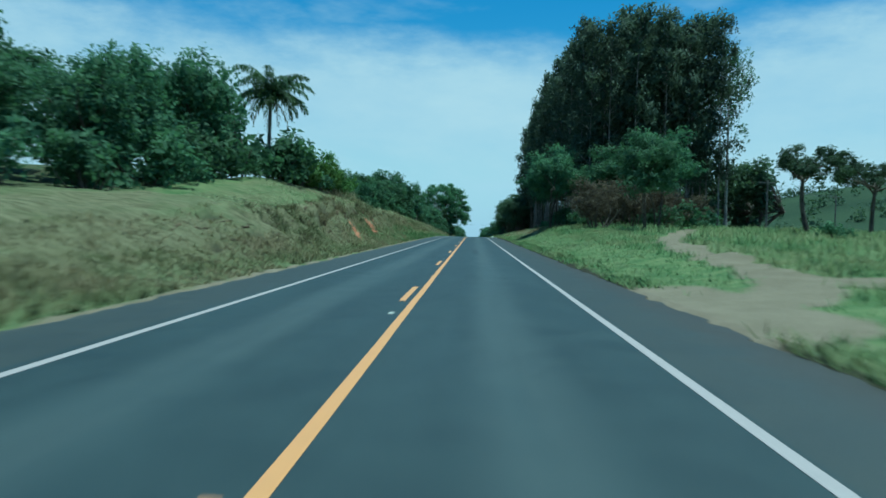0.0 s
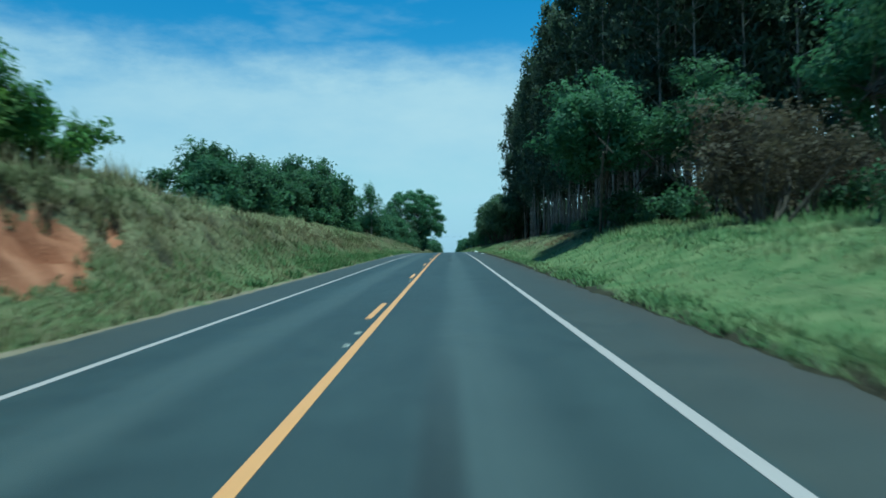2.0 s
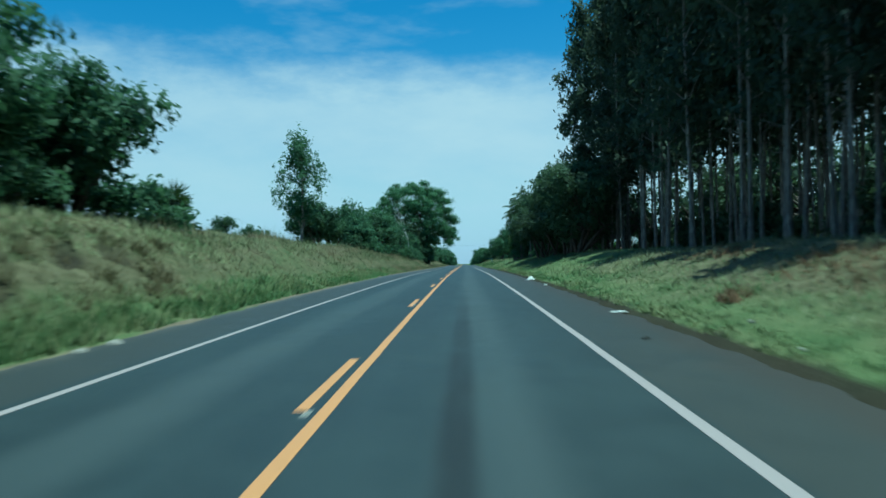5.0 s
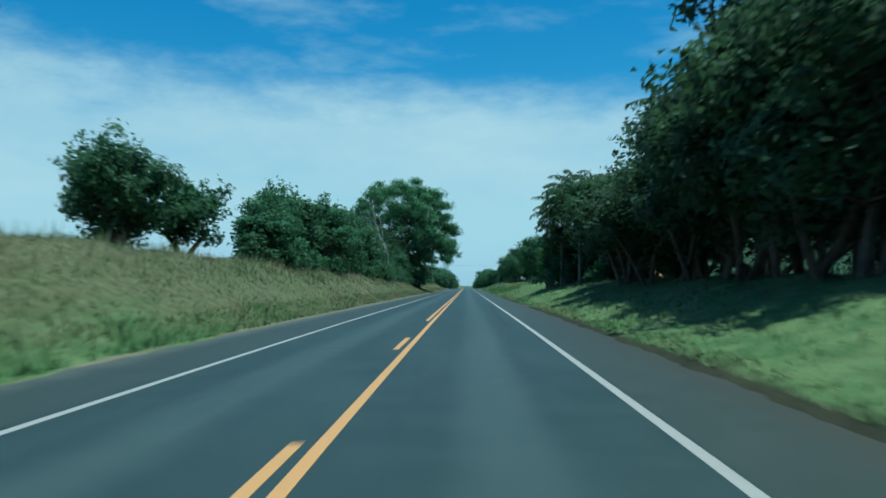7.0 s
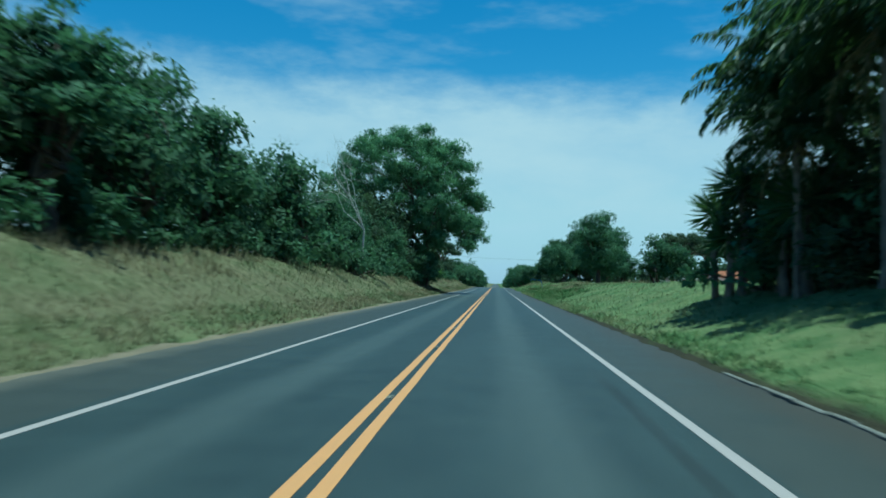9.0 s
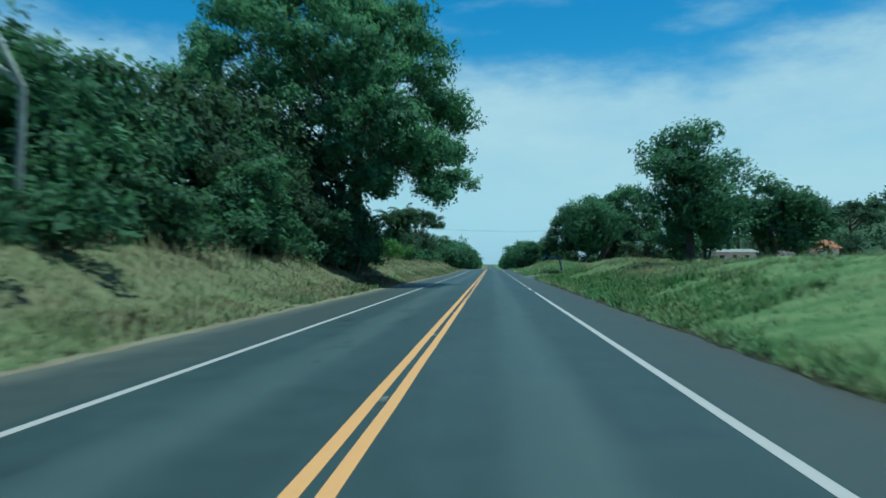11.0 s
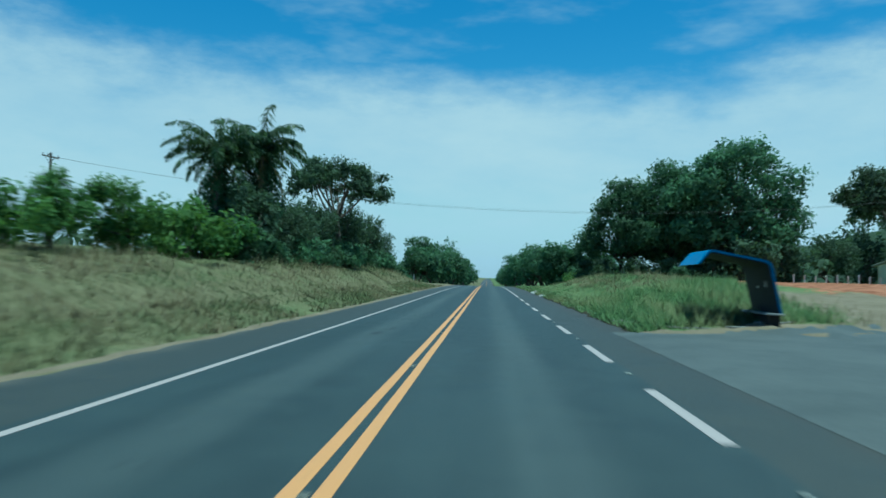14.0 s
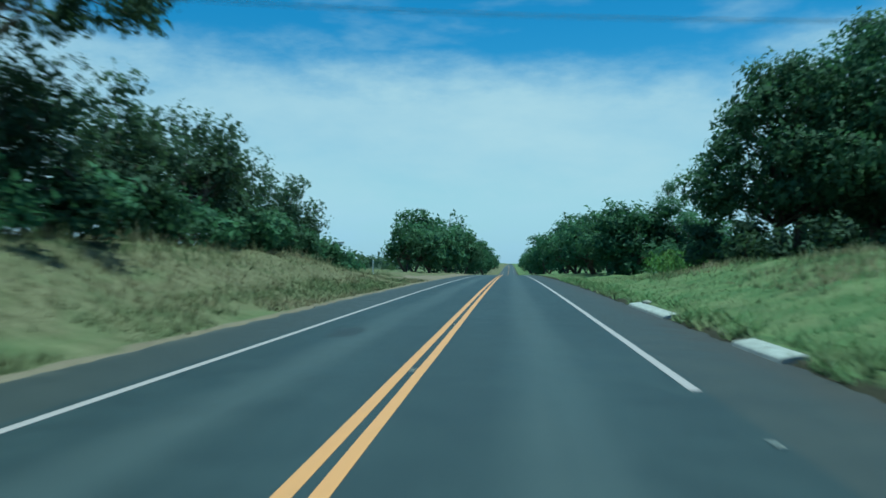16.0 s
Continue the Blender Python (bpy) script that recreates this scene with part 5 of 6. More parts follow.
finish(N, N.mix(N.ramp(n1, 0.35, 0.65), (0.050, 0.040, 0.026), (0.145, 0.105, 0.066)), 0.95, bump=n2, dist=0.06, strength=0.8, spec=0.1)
EARTH_AND_SHADE = m


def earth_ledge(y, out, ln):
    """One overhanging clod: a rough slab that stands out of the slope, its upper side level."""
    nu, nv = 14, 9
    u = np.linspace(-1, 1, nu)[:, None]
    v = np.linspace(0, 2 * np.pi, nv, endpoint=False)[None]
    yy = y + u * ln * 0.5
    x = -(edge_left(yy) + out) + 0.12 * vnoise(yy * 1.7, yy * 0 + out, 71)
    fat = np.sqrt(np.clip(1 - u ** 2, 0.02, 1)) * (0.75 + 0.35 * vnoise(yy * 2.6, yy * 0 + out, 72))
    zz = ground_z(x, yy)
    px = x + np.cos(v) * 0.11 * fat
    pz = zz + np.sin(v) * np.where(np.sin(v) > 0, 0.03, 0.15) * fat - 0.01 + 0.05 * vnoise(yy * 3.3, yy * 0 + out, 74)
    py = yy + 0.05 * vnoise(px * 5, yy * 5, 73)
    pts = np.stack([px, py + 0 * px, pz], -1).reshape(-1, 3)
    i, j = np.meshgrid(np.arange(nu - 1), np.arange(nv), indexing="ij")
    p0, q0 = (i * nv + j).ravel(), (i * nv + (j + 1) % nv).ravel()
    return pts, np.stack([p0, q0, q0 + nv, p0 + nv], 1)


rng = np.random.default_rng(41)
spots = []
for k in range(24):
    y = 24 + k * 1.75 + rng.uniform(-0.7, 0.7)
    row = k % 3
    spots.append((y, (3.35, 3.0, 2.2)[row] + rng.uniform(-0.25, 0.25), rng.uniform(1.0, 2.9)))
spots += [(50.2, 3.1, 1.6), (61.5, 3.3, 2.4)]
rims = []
for cy, cx, ry0, rx0 in SCARS:          # slipped clods round each scar's upper rim, dark for its shadowed edge too
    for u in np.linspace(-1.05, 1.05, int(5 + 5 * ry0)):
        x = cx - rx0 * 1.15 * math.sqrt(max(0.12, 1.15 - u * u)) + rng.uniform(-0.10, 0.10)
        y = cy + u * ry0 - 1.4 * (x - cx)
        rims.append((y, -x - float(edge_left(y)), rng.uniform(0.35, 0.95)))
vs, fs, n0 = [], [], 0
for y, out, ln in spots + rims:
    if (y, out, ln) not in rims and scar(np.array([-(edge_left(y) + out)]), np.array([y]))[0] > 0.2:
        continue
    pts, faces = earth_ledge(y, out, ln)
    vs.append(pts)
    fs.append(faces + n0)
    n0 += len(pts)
tagged(mesh_from("earth_ledges", np.concatenate(vs), np.concatenate(fs), EARTH_AND_SHADE, smooth_shade=True),
       "crumbling dark earth ledges on the cut bank, standing in for overhang shade too", "earth", kind="stuff")

# ======== things beside the road ========


def plain(name, color, rough=0.7, second=None, scale=3.0, bump=0.02, metallic=0.0):
    m, N = material(name)
    pos = N.add("ShaderNodeNewGeometry").outputs["Position"]
    n1, n2 = N.noise(pos, scale, 5), N.noise(pos, scale * 14, 3)
    f = N.ramp(N.math("ADD", N.math("MULTIPLY", n1, 0.7), N.math("MULTIPLY", n2, 0.3)), 0.35, 0.68)
    finish(N, N.mix(f, color, second or tuple(c * 0.6 for c in color)), rough, bump=n2, dist=bump, metallic=metallic)
    return m


CONCRETE = plain("weathered_concrete", (0.42, 0.40, 0.37), 0.9, (0.24, 0.225, 0.20))
LIMEWASH = plain("limewashed_kerb", (0.44, 0.42, 0.40), 0.85, (0.25, 0.235, 0.21), 5.0)
OLD_EDGE = plain("grey_edging", (0.20, 0.19, 0.175), 0.9, (0.11, 0.10, 0.088), 4.0)
BLUE = plain("blue_enamel_panel", (0.020, 0.190, 0.430), 0.45, (0.015, 0.130, 0.330), 1.5)
NAVY = plain("dark_inner_lining", (0.004, 0.008, 0.014), 0.7, (0.007, 0.011, 0.018), 2.0)
GLASSY = plain("stud_reflector", (0.75, 0.75, 0.72), 0.25, (0.5, 0.5, 0.48), 20.0)
STUD_Y = plain("stud_body_pale", (0.42, 0.36, 0.26), 0.5, (0.28, 0.24, 0.18), 20.0)
POLEWOOD = plain("weathered_pole_wood", (0.22, 0.19, 0.165), 0.9, (0.11, 0.095, 0.08), 2.0)
WIRE = plain("dark_wire", (0.03, 0.03, 0.032), 0.5)
CERAMIC = plain("brown_insulator", (0.10, 0.055, 0.04), 0.25)
PLASTER = plain("white_plaster", (0.72, 0.71, 0.68), 0.9, (0.55, 0.53, 0.49), 0.8)
CLAY = plain("orange_clay_tile", (0.42, 0.16, 0.075), 0.85, (0.26, 0.10, 0.055), 2.5)
DARKGLASS = plain("dark_window_pane", (0.02, 0.025, 0.03), 0.15)
PAINTWOOD = plain("brown_door_wood", (0.14, 0.075, 0.04), 0.6)
STONE = plain("pale_stone", (0.40, 0.37, 0.33), 0.9, (0.24, 0.22, 0.19), 6.0)
# near-black tone that stands in for shade
SHADE_DARK = plain("shade_dark_fill", (0.03, 0.026, 0.022), 0.95)


def box(x0, x1, y0, y1, z0, z1, bevel=0.02, seg=1):
    bm = bmesh.new()
    bmesh.ops.create_cube(bm, size=1.0)
    for v in bm.verts:
        v.co = ((x0 + x1) / 2 + v.co.x * (x1 - x0), (y0 + y1) / 2 + v.co.y * (y1 - y0), (z0 + z1) / 2 + v.co.z * (z1 - z0))
    if bevel:
        bmesh.ops.bevel(bm, geom=bm.edges[:], offset=bevel, segments=seg, affect="EDGES")
    return bm


def rod(p, q, r0, r1=None, sides=10):
    bm = bmesh.new()
    d = Vector(q) - Vector(p)
    bmesh.ops.create_cone(bm, cap_ends=True, segments=sides, radius1=r0, radius2=r0 if r1 is None else r1, depth=d.length)
    bmesh.ops.transform(bm, matrix=Matrix.Translation((Vector(p) + Vector(q)) / 2) @ d.to_track_quat("Z", "Y").to_matrix().to_4x4(), verts=bm.verts)
    return bm


def profile_panel(pts, y0, y1):
    """A closed outline in x and z, drawn out along y."""
    bm = bmesh.new()
    a = [bm.verts.new((x, y0, z)) for x, z in pts]
    b = [bm.verts.new((x, y1, z)) for x, z in pts]
    n = len(pts)
    for i in range(n):
        bm.faces.new((a[i], a[(i + 1) % n], b[(i + 1) % n], b[i]))
    bm.faces.new(a[::-1])
    bm.faces.new(b)
    bmesh.ops.recalc_face_normals(bm, faces=bm.faces[:])
    return bm


# ---- bus shelter: one bent shell, blue outside and dark inside ----
def bus_shelter():
    ob = thing("bus_shelter", "blue bent-shell bus shelter with a dark lining", "bus shelter")
    half = 1.5
    outer = [(1.43, 0.28), (1.12, 1.76), (1.08, 1.87), (0.99, 1.94), (0.86, 1.98), (-0.62, 2.255), (-0.74, 2.265), (-0.83, 2.22), (-1.17, 1.80)]
    inner = [(-1.10, 1.80), (-0.80, 2.16), (-0.72, 2.19), (-0.62, 2.185), (0.84, 1.91), (0.95, 1.87), (1.01, 1.82), (1.05, 1.74), (1.36, 0.28)]
    part("shell", profile_panel(outer + inner, -half, half), BLUE, ob, "bright blue outer shell")
    deep = [(-0.74, 2.15), (-0.62, 2.155), (0.83, 1.88), (0.93, 1.84), (0.98, 1.80), (1.02, 1.73), (1.33, 0.30)]
    part("lining", profile_panel(inner[2:8] + [(1.355, 0.30)] + deep[::-1], -half + 0.03, half - 0.05), NAVY, ob, "dark inner lining")
    # footing coloured near black for the shade it stands in
    part("base", box(1.0, 1.40, -half + 0.1, half - 0.05, -0.5, 0.25, 0.03), SHADE_DARK, ob, "footing darkened for the shade below the sill")
    part("sill", box(0.92, 1.47, -half - 0.04, half + 0.1, 0.24, 0.30, 0.015), LIMEWASH, ob, "pale concrete sill")
    for y, z, tall in ((0.1, 1.08, 0.08), (-0.75, 1.12, 0.2)):
        x = 1.33 - (z - 0.3) * 0.217
        part("notice", box(x - 0.045, x - 0.02, y - 0.05, y + 0.05, z, z + tall, 0.0), PLASTER, ob, "small pale notice")
    return ob


shelter = bus_shelter()
shelter.location = (9.0, 369.1, gz(10.2, 369.0) + 0.02)
shelter.rotation_euler = (0, 0, radians(-3))

# ---- kerbs, drains, studs ----


def kerb_block(y0, y1, x=5.62, w=0.46, up=0.10, mat=None, label="limewashed concrete kerb block by the shoulder"):
    ob = thing("kerb_block", label, "kerb", "limewashed kerb blocks")
    n = max(1, int((y1 - y0) / 1.3))
    st = (y1 - y0) / n
    for k in range(n):
        a, b = y0 + k * st + 0.015, y0 + (k + 1) * st - 0.015
        z = float(road_z((a + b) / 2))
        bm = profile_panel([(x - w / 2, z - 0.1), (x - w / 2 + 0.06, z + up * 0.7), (x - w / 2 + 0.12, z + up), (x + w / 2, z + up + 0.05), (x + w / 2, z - 0.1)], a, b)
        bmesh.ops.bevel(bm, geom=bm.edges[:], offset=0.015, segments=1, affect="EDGES")
        part("kerb_stone", bm, mat or LIMEWASH, ob)
    return ob


kerb_block(405.7, 408.3)
kerb_block(414.8, 421.0)


def island_kerb():
    ob = thing("kerb_strip", "broken pale concrete kerb along the grass island", "kerb")
    way = [(5.85, 372.2), (6.0, 371.1), (6.2, 370.0), (6.4, 368.9), (6.7, 367.8), (7.5, 367.1), (8.6, 367.3), (9.7, 367.9), (10.7, 368.6), (11.7, 369.6)]
    for k, (p, q) in enumerate(zip(way, way[1:])):
        ln = math.hypot(q[0] - p[0], q[1] - p[1])
        st = part("kerb_stone", box(0.02, ln - 0.02, -0.16, 0.16, -0.15, 0.01 + 0.02 * (k % 3), 0.025), OLD_EDGE, ob)
        st.location = (p[0], p[1], gz((p[0] + q[0]) / 2, (p[1] + q[1]) / 2))
        st.rotation_euler = (0, 0.03 * (k % 2), math.atan2(q[1] - p[1], q[0] - p[0]))
    return ob


island_kerb()

def edging(y0, y1, x):
    ob = thing("edging_strip", "low broken concrete edging between paving and grass", "edging")
    y, k = y0, 0
    while y < y1:
        ln = 0.85 + 0.25 * math.sin(k * 1.7)
        st = part("edging_stone", box(-0.05, 0.05, 0.01, ln - 0.02, -0.15, 0.03 + 0.012 * (k % 2), 0.012), OLD_EDGE, ob)
        st.location = (x + 0.03 * math.sin(k * 2.1), y, float(road_z(y)))
        st.rotation_euler = (0, 0.06 * math.sin(k * 1.3), 0.02 * math.sin(k * 2.9))
        y, k = y + ln, k + 1
    return ob


edging(221.5, 232.5, 5.56)


def sign_post(x, y, tall, wide, label):
    """A thin white post, with a narrow board seen along its edge where it has one."""
    ob = thing("sign_post", label, "sign post")
    part("post", box(-0.045, 0.045, -0.045, 0.045, -0.4, tall, 0.012), PLASTER, ob)
    if wide:
        part("board", box(-wide / 2, wide / 2, -0.03, 0.03, tall - 0.02, tall + 0.14, 0.012), PLASTER, ob, "narrow white board")
    ob.location = (x, y, gz(x, y))
    return ob


sign_post(-12.0, 452.0, 2.3, 0.8, "white post with a narrow cross board by the bank")
sign_post(-9.6, 453.5, 1.35, 0.0, "short white post at the end of the bank")

# ---- paved mouth of the side road ----
sx = np.concatenate([np.arange(4.9, 12, 0.4), np.arange(12, 110, 2.0)])
sf = np.linspace(-1, 1, 13)
SX, SF = np.meshgrid(sx, sf, indexing="ij")
SY = 357.8 + np.clip(SX - 6, 0, 100) * 0.5 + SF * (8.4 + 1.6 * np.exp(-(SX - 5.4) / 1.4)) + 0.25 * vnoise(SX * 0.9, SF * 3, 61) * np.abs(SF)
SZ = np.maximum(ground_z(SX, SY) + 0.035, np.where(SX < 7.5, road_z(SY) + 0.004 + 0.045 * np.clip((SX - 5.0) / 1.2, 0, 1), -99)) - 0.09 * (np.abs(SF) > 0.95)
side = mesh_from("side_road", np.stack([SX, SY, SZ], -1).reshape(-1, 3), grid_faces(len(sx), len(sf)), plain("dusty_old_paving", (0.080, 0.086, 0.086), 0.75, (0.050, 0.056, 0.058), 0.5), smooth_shade=True)
tagged(side, "dusty grey paved side road joining the shoulder", "road", kind="structure")


def drain(y, x=6.9):
    ob = thing("drain_culvert", "concrete drain mouth with a dark slab standing in for the shaded drain opening", "culvert")
    z = gz(x - 1.0, y) - 0.05
    part("wall", box(x - 0.6, x - 0.48, y - 0.4, y + 0.4, z - 0.3, z + 0.16, 0.02), CONCRETE, ob)
    part("wall", box(x + 0.48, x + 0.6, y - 0.4, y + 0.4, z - 0.3, z + 0.2, 0.02), CONCRETE, ob)
    part("lintel", box(x - 0.62, x + 0.62, y + 0.22, y + 0.4, z + 0.06, z + 0.22, 0.02), CONCRETE, ob)
    # solid dark slab in place of the shade inside the drain
    part("opening", box(x - 0.48, x + 0.48, y + 0.1, y + 0.215, z - 0.28, z + 0.055, 0.0), SHADE_DARK, ob, "dark slab standing in for the shaded drain opening")
    return ob


drain(345.6, 6.45)


def stud_proto(mat, name, label, group):
    ob = thing(name, label, "road stud", group)
    bm = box(-0.045, 0.045, -0.05, 0.05, 0.0, 0.02, 0.007)
    for v in bm.verts:
        if v.co.z > 0.015:
            v.co.y *= 0.55
    part("body", bm, mat, ob)
    part("reflector", box(-0.036, 0.036, -0.051, -0.046, 0.005, 0.016, 0.0), GLASSY, ob, "glassy reflector strip")
    return ob


def place_studs(proto, spots):
    for k, (x, y) in enumerate(spots):
        m = Matrix.Translation((x, y, float(road_z(y)) + 0.004))
        if k == 0:
            proto.location = m.translation
        else:
            copy_thing(proto, m)


place_studs(stud_proto(STUD_Y, "road_stud", "low pale road stud between the centre lines", "centre road studs"),
            [(-0.128, 204.3 + 8.0 * k) for k in range(30)])
place_studs(stud_proto(CONCRETE, "road_stud", "low white road stud in the edge line", "edge road studs"),
            [(LINE_R + 0.02, 319.5 + 7.34 * k) for k in range(12)])

# worn scraps of older paint beside the centre line
for x, y, a, w in ((-0.24, 13.6, 0.5, 0.14), (-0.19, 37.4, 0.35, 0.12), (-0.18, 47.0, 0.35, 0.14), (-0.17, 59.6, 0.4, 0.14), (-0.18, 61.2, 0.35, 0.16), (-0.17, 77.8, 0.4, 0.14),
                   (-0.17, 79.2, 0.35, 0.14), (-0.18, 89.6, 0.4, 0.16), (-0.17, 91.6, 0.3, 0.12), (-0.18, 93.5, 0.5, 0.16), (-0.18, 111, 0.4, 0.14), (-0.17, 127.5, 0.35, 0.12), (-0.18, 144, 0.4, 0.14)):
    line("paint_scrap", x, w * 0.7, y, y + a * 0.6, CONCRETE, "worn scrap of pale paint")
line("paint_scrap", 3.57, 0.15, 312.45, 313.0, CONCRETE, "worn scrap of white paint in the edge line")

# ---- poles and the wire across the road ----


def utility_pole(x, y, top, arm=1.6, turn=0.0, label="wooden utility pole with a crossarm and insulators"):
    ob = thing("utility_pole", label, "utility pole", "utility poles")
    base = gz(x, y)
    h = top - base
    part("post", rod((0, 0, -0.4), (0, 0, h), 0.16, 0.10, 12), POLEWOOD, ob)
    part("crossarm", box(-arm / 2, arm / 2, -0.06, 0.06, h - 0.42, h - 0.30, 0.01), POLEWOOD, ob)
    for k in (-1, 1):
        part("brace", rod((k * arm * 0.3, 0.07, h - 0.40), (0, 0.10, h - 0.95), 0.018), WIRE, ob)
    for u in (-0.45, -0.15, 0.45):
        part("insulator", rod((u * arm, 0, h - 0.30), (u * arm, 0, h - 0.10), 0.045, 0.03, 8), CERAMIC, ob)
    ob.location, ob.rotation_euler = (x, y, base), (0, 0, turn)
    return ob


utility_pole(38.8, 100.0, 10.6, 2.0)
utility_pole(66.0, 140.0, 11.8, 2.0)
utility_pole(-37.0, 407.0, 14.2, 2.0, 1.4)
utility_pole(41.5, 417.0, 13.2, 2.0, 1.4)


def wire(name, p, q, sag, label, r=0.014):
    n = 40
    t = np.linspace(0, 1, n)[:, None]
    p, q = np.array(p, float), np.array(q, float)
    pts = p + (q - p) * t
    pts[:, 2] -= sag * 4 * (t * (1 - t))[:, 0]
    L = Limbs()
    L.tube(pts, np.full(n, r), 5)
    return tagged(L.made(name, WIRE, None), label, "wire")


wire("overhead_wire", (-37.0, 407.3, 13.9), (41.5, 416.7, 12.6), 2.9, "thin dark power wire strung across the road", 0.010)
wire("overhead_wire", (-37.0, 408.1, 13.9), (41.5, 417.6, 12.7), 2.75, "thin dark power wire strung across the road", 0.006)
for u in (-0.9, -0.3, 0.9):
    wire("overhead_wire", (38.8 + u, 100, 10.5), (66 + u, 140, 11.7), 0.7, "thin dark power wire over the field")

# ---- houses, fence, yard ----


def house(x, y, w, d, h, roof_h, turn, label, roofing, roof_label):
    ob = thing("house", label, "house")
    t = 0.2
    part("wall", box(-w / 2, w / 2, -d / 2, -d / 2 + t, -0.6, h, 0.0), PLASTER, ob)
    part("wall", box(-w / 2, w / 2, d / 2 - t, d / 2, -0.6, h, 0.0), PLASTER, ob)
    for k in (-1, 1):
        gable = [(-d / 2 + t, -0.6), (-d / 2 + t, h), (0, h + roof_h - 0.12), (d / 2 - t, h), (d / 2 - t, -0.6)]
        bm = profile_panel(gable, k * (w / 2) - t / 2, k * (w / 2) + t / 2)
        bmesh.ops.rotate(bm, matrix=Matrix.Rotation(radians(90), 3, "Z"), verts=bm.verts)
        part("gable_wall", bm, PLASTER, ob)
    pitch = math.atan2(roof_h, d / 2)
    for k in (-1, 1):
        roof = part("roof_slope", profile_panel([(0, h + roof_h), (k * (d / 2 + 0.5), h - 0.5 * math.tan(pitch)), (k * (d / 2 + 0.5), h - 0.5 * math.tan(pitch) + 0.1), (0, h + roof_h + 0.1)], -w / 2 - 0.4, w / 2 + 0.4), roofing, ob, roof_label)
        roof.rotation_euler = (0, 0, radians(90))
        n = int(w / 0.45)
        for i in range(n):
            u = -w / 2 - 0.3 + i * (w + 0.6) / (n - 1)
            a, b = (u, -k * 0.05, h + roof_h + 0.11), (u, -k * (d / 2 + 0.48), h - 0.48 * math.tan(pitch) + 0.12)
            part("roof_strip", rod(a, b, 0.075, 0.075, 6), roofing, roof).matrix_parent_inverse = Matrix.Rotation(radians(-90), 4, "Z")
    for u in (-0.3, 0.28):
        win = part("window", box(u * w - 0.55, u * w + 0.55, -d / 2 - 0.03, -d / 2 + 0.05, 0.95, 2.0, 0.01), PAINTWOOD, ob, "wooden window frame")
        part("pane", box(u * w - 0.47, u * w - 0.03, -d / 2 - 0.04, -d / 2 - 0.02, 1.03, 1.92, 0.0), DARKGLASS, win)
        part("pane", box(u * w + 0.03, u * w + 0.47, -d / 2 - 0.04, -d / 2 - 0.02, 1.03, 1.92, 0.0), DARKGLASS, win)
    part("door", box(-0.45, 0.4, -d / 2 - 0.03, -d / 2 + 0.05, 0.0, 2.05, 0.01), PAINTWOOD, ob, "brown wooden door")
    ob.location, ob.rotation_euler = (x, y, gz(x, y)), (0, 0, turn)
    return ob


house(57.5, 408, 8.0, 6.0, 2.7, 1.3, 0.25, "small white house with an orange tile roof", CLAY, "orange clay tile roof")
house(51.0, 432, 9.0, 6.0, 2.6, 0.6, 0.1, "low white house behind the yard fence", CONCRETE, "grey corrugated roof")


def fence(x0, y0, x1, y1, n):
    ob = thing("wire_fence", "wire fence on short white posts along the yard", "fence")
    tops = []
    for k in range(n):
        f = k / (n - 1)
        x, y = x0 + (x1 - x0) * f, y0 + (y1 - y0) * f
        z = gz(x, y)
        bm = box(x - 0.06, x + 0.06, y - 0.06, y + 0.06, z - 0.3, z + 1.15 + 0.06 * math.sin(k * 2.3), 0.015)
        part("post", bm, PLASTER, ob)
        tops.append((x, y, z))
    for hh in (0.35, 0.7, 1.05):
        L = Limbs()
        L.tube([(x, y, z + hh) for x, y, z in tops], np.full(n, 0.008), 4)
        L.made("strand", WIRE, ob)
    return ob


fence(33, 425, 62, 428, 26)
fence(34, 345, 48, 382, 20)

# ---- small plants and scraps ----


def spiky_plant(seed, label, n=150, length=0.85, h=1.4):
    rng = np.random.default_rng(seed)
    ob = thing("spiky_plant", label, "plant", "spiky plants")
    L = Limbs()
    L.tube([(0, 0, -0.2), (0.05, 0, h * 0.5), (0, 0.04, h)], [0.12, 0.10, 0.08], 7)
    L.made("stem", BARK_PALM, ob)
    d = unit(rng.normal(size=(n, 3)) + np.array([0, 0, 0.25]))
    base = np.array([0, 0, h]) + rng.normal(0, 0.06, (n, 3))
    side = unit(np.cross(d, rng.normal(size=(n, 3)))) * 0.035
    mid, tip = base + d * length * 0.5, base + d * length
    v = np.stack([base - side, mid - side, tip, mid + side], 1).reshape(-1, 3)
    mesh_from("foliage", v, np.arange(4 * n).reshape(-1, 4), LEAF_PALM, ob)
    return ob


yuccas = Kind([spiky_plant(5, "spiky green yucca beside the palm"), spiky_plant(6, "spiky green yucca beside the palm", 190, 1.0, 2.6)], [1.4, 2.6])
for x, y, h in ((9.7, 246.5, 2.2), (9.6, 247.8, 3.2), (10.6, 243.5, 2.0), (10.0, 246.0, 3.9), (10.9, 242.5, 3.0), (12.5, 252, 1.4), (-12, 155, 1.6), (-13, 159, 1.5)):
    yuccas.plant(x, y, h)


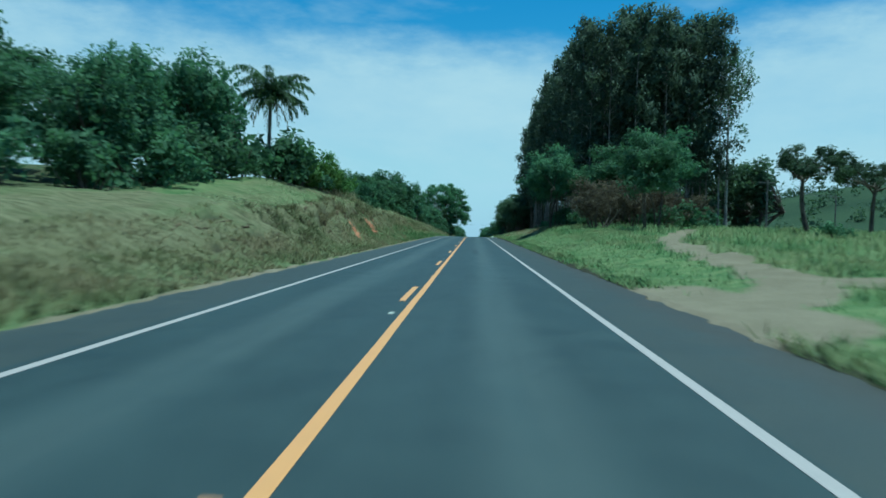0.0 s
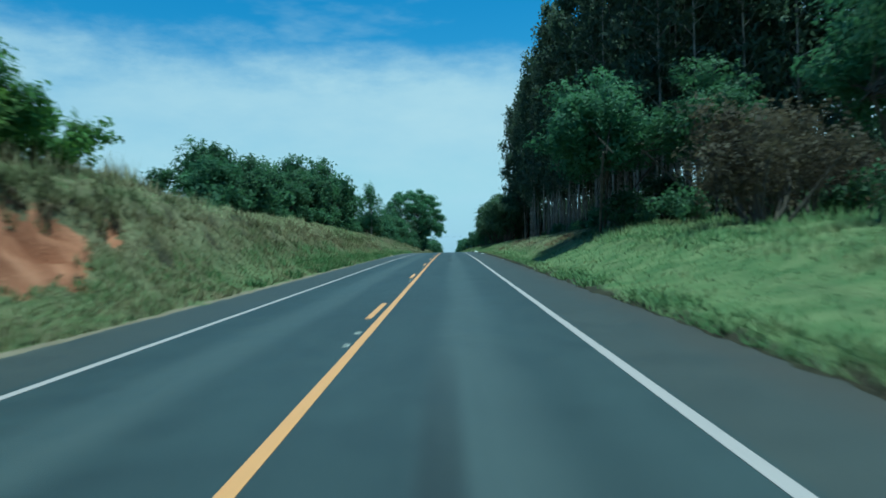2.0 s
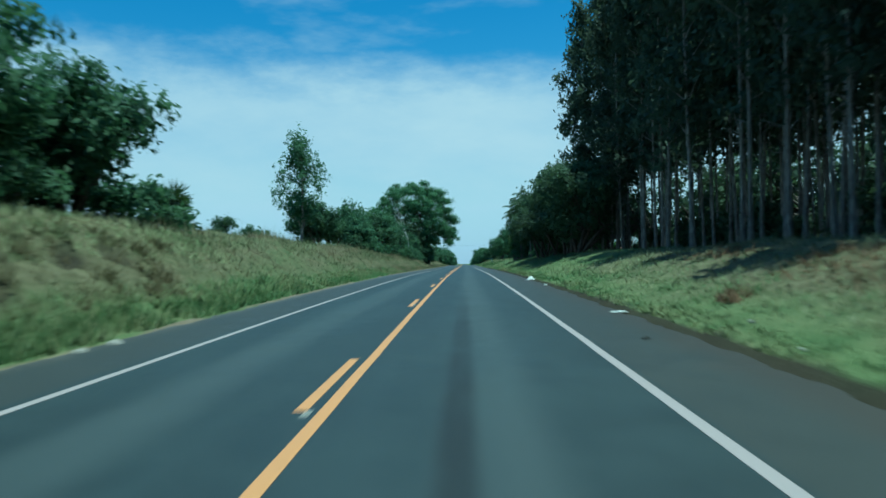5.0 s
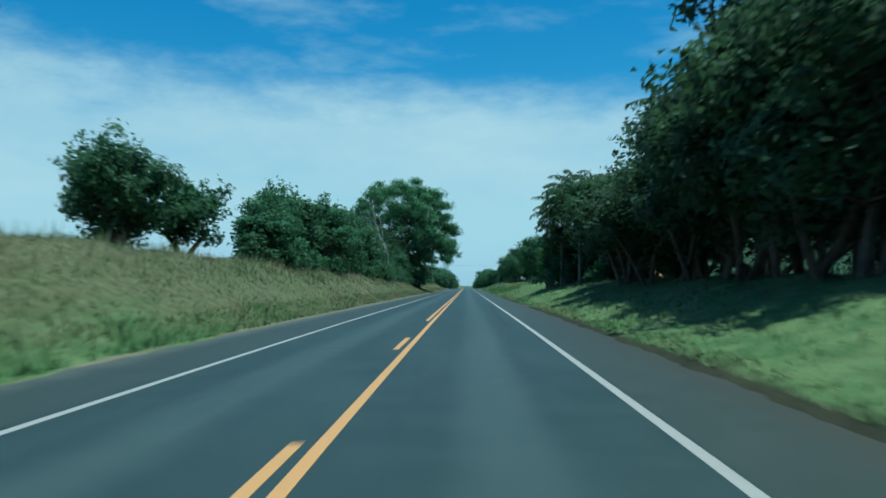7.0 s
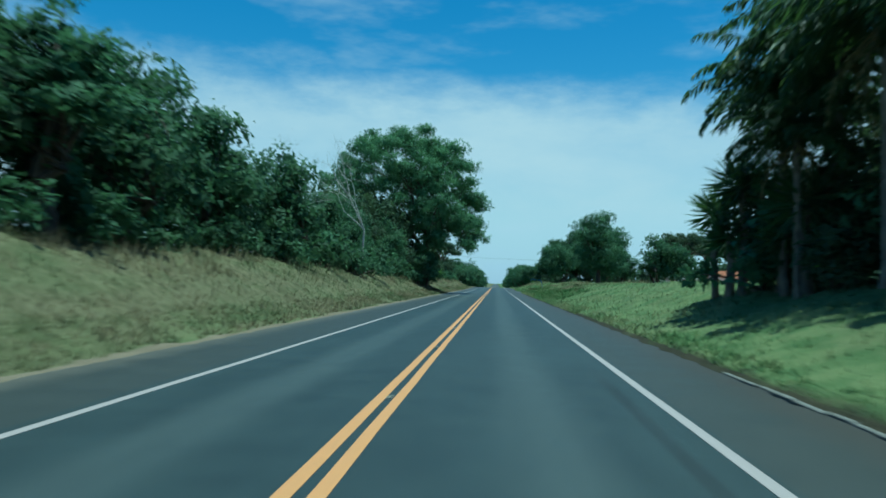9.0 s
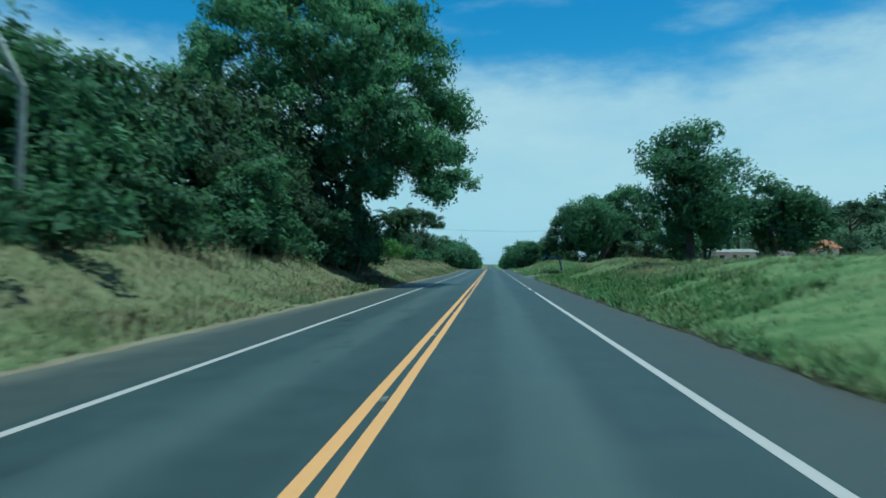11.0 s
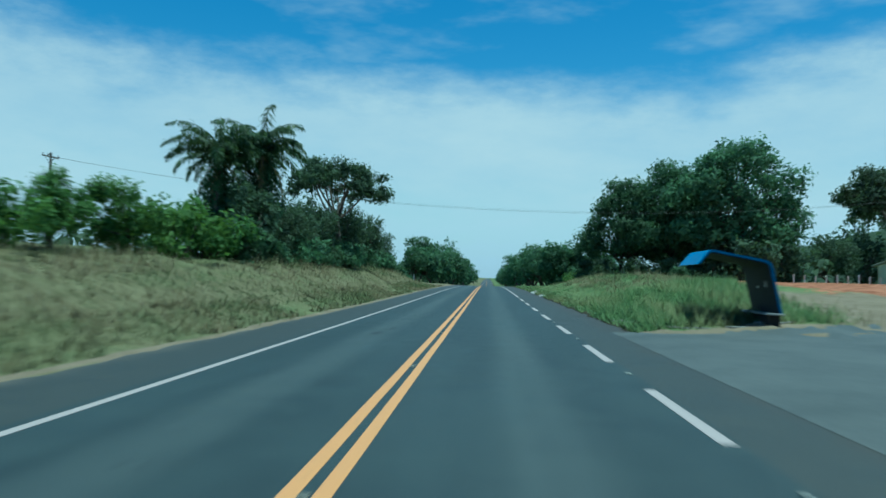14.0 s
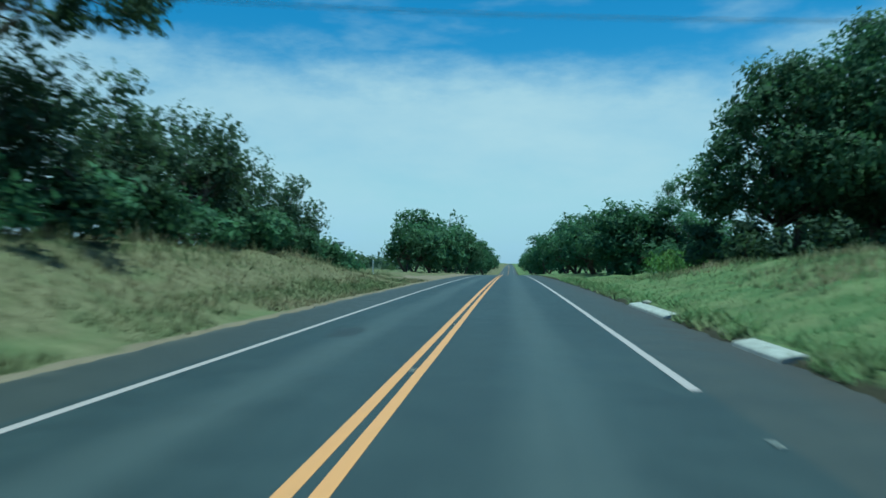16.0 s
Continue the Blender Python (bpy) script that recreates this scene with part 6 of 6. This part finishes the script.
def maize(seed):
    rng = np.random.default_rng(seed)
    ob = thing("maize_plant", "tall green maize plant at the field edge", "maize", "maize row")
    L = Limbs()
    L.tube([(0, 0, -0.1), (0.02, 0, 0.8), (0, 0.03, 1.7)], [0.02, 0.018, 0.01], 5)
    L.made("stalk", LEAF_BRIGHT, ob)
    vs = []
    for k in range(11):
        a, z = k * 2.5 + rng.normal(0, 0.3), 0.25 + 0.13 * k
        f = np.array([math.cos(a), math.sin(a), 0])
        s = np.array([-f[1], f[0], 0]) * 0.045
        p0 = np.array([0, 0, z])
        p1, p2 = p0 + f * 0.3 + np.array([0, 0, 0.28]), p0 + f * 0.68 + np.array([0, 0, 0.05])
        vs += [p0 - s * 0.4, p1 - s, p1 + s, p0 + s * 0.4, p1 - s, p2, p2 + s * 0.1, p1 + s]
    mesh_from("foliage", np.array(vs), np.arange(len(vs)).reshape(-1, 4), LEAF_BRIGHT, ob)
    return ob


corn = Kind([maize(1), maize(2), maize(3)], [1.8] * 3)
for i in range(14):
    for j in range(5):
        corn.plant(12.4 + j * 0.9 + rs.uniform(-0.15, 0.15), 446 + i * 0.85 + rs.uniform(-0.15, 0.15), rs.uniform(1.6, 2.1))


def loose_stone(seed, x, y, s, label="pale loose stone in the grass"):
    rng = np.random.default_rng(seed)
    bm = bmesh.new()
    bmesh.ops.create_icosphere(bm, subdivisions=2, radius=s)
    for v in bm.verts:
        v.co *= 1 + 0.2 * noise.noise(v.co * (1.6 / s) + Vector((seed, 0, 0)))
        v.co.z *= 0.6
    ob = part("stone", bm, STONE, None, "", True)
    tagged(ob, label, "stone", "stones in the grass")
    ob.location = (x, y, gz(x, y) + s * 0.2)
    return ob


for k, (x, y, s) in enumerate(((13.2, 226.5, 0.5), (14.0, 228.0, 0.36), (13.6, 229.2, 0.3), (10.5, 246, 0.25), (6.6, 134, 0.06), (6.2, 131, 0.05), (-5.2, 133, 0.15), (-5.15, 134.2, 0.17),
                               (6.4, 343.5, 0.09), (11.5, 340, 0.1), (5.9, 420, 0.15), (6.1, 344.1, 0.06))):
    loose_stone(k, x, y, s)


def litter_scrap(name, seed, x, y, size, tall, mat, label, category):
    """A crumpled sheet lying on the paving, with some thickness."""
    rng = np.random.default_rng(seed)
    bm = bmesh.new()
    bmesh.ops.create_grid(bm, x_segments=9, y_segments=9, size=0.5)
    for v in bm.verts:
        a = noise.noise(v.co * 4.0 + Vector((seed * 3.1, 0, 0)))
        b = noise.noise(v.co * 9.0 + Vector((0, seed * 2.3, 0)))
        fold = max(0.0, 1 - 3.2 * (v.co.x ** 2 + v.co.y ** 2))
        v.co = Vector((v.co.x * size[0] * (1 + 0.5 * a), v.co.y * size[1] * (1 + 0.5 * b), tall * (0.08 + fold * (0.55 + 0.7 * a + 0.5 * b))))
        v.co.z = max(v.co.z, 0.004)
    bmesh.ops.solidify(bm, geom=bm.faces[:], thickness=0.006)
    ob = part(name, bm, mat, None, "", True)
    tagged(ob, label, category)
    ob.location = (x, y, float(road_z(y)) + 0.008)
    ob.rotation_euler = (0, 0, rng.uniform(0, 3.1))
    return ob


m, N = material("white_film")
FILM = m
finish(N, N.mix(N.noise(N.add("ShaderNodeNewGeometry").outputs["Position"], 9.0, 3), (0.52, 0.53, 0.52), (0.78, 0.78, 0.76)), 0.45, spec=0.4)
m, N = material("black_rubber")
RUBBER = m
finish(N, N.mix(N.noise(N.add("ShaderNodeNewGeometry").outputs["Position"], 14.0, 3), (0.010, 0.010, 0.011), (0.030, 0.029, 0.028)), 0.7, spec=0.3)
litter_scrap("plastic_bag", 3, 5.42, 166.8, (0.50, 0.34), 0.22, FILM, "crumpled white plastic bag on the edge of the shoulder", "plastic bag")
litter_scrap("plastic_scrap", 4, 5.38, 139.8, (0.42, 0.12), 0.05, FILM, "torn pale plastic scrap lying on the shoulder", "litter")
litter_scrap("plastic_scrap", 5, 5.40, 158.0, (0.16, 0.12), 0.08, FILM, "small pale plastic scrap lying on the shoulder", "litter")
litter_scrap("plastic_scrap", 6, 5.40, 105.12, (0.13, 0.08), 0.06, FILM, "small white plastic scrap beside black rubber", "litter")
litter_scrap("tyre_scrap", 7, 5.50, 105.07, (0.17, 0.15), 0.12, RUBBER, "torn black tyre scrap at the paving's edge", "tyre scrap")
litter_scrap("tyre_scrap", 8, 4.63, 133.7, (0.19, 0.09), 0.05, RUBBER, "small black tyre scrap lying on the shoulder", "tyre scrap")
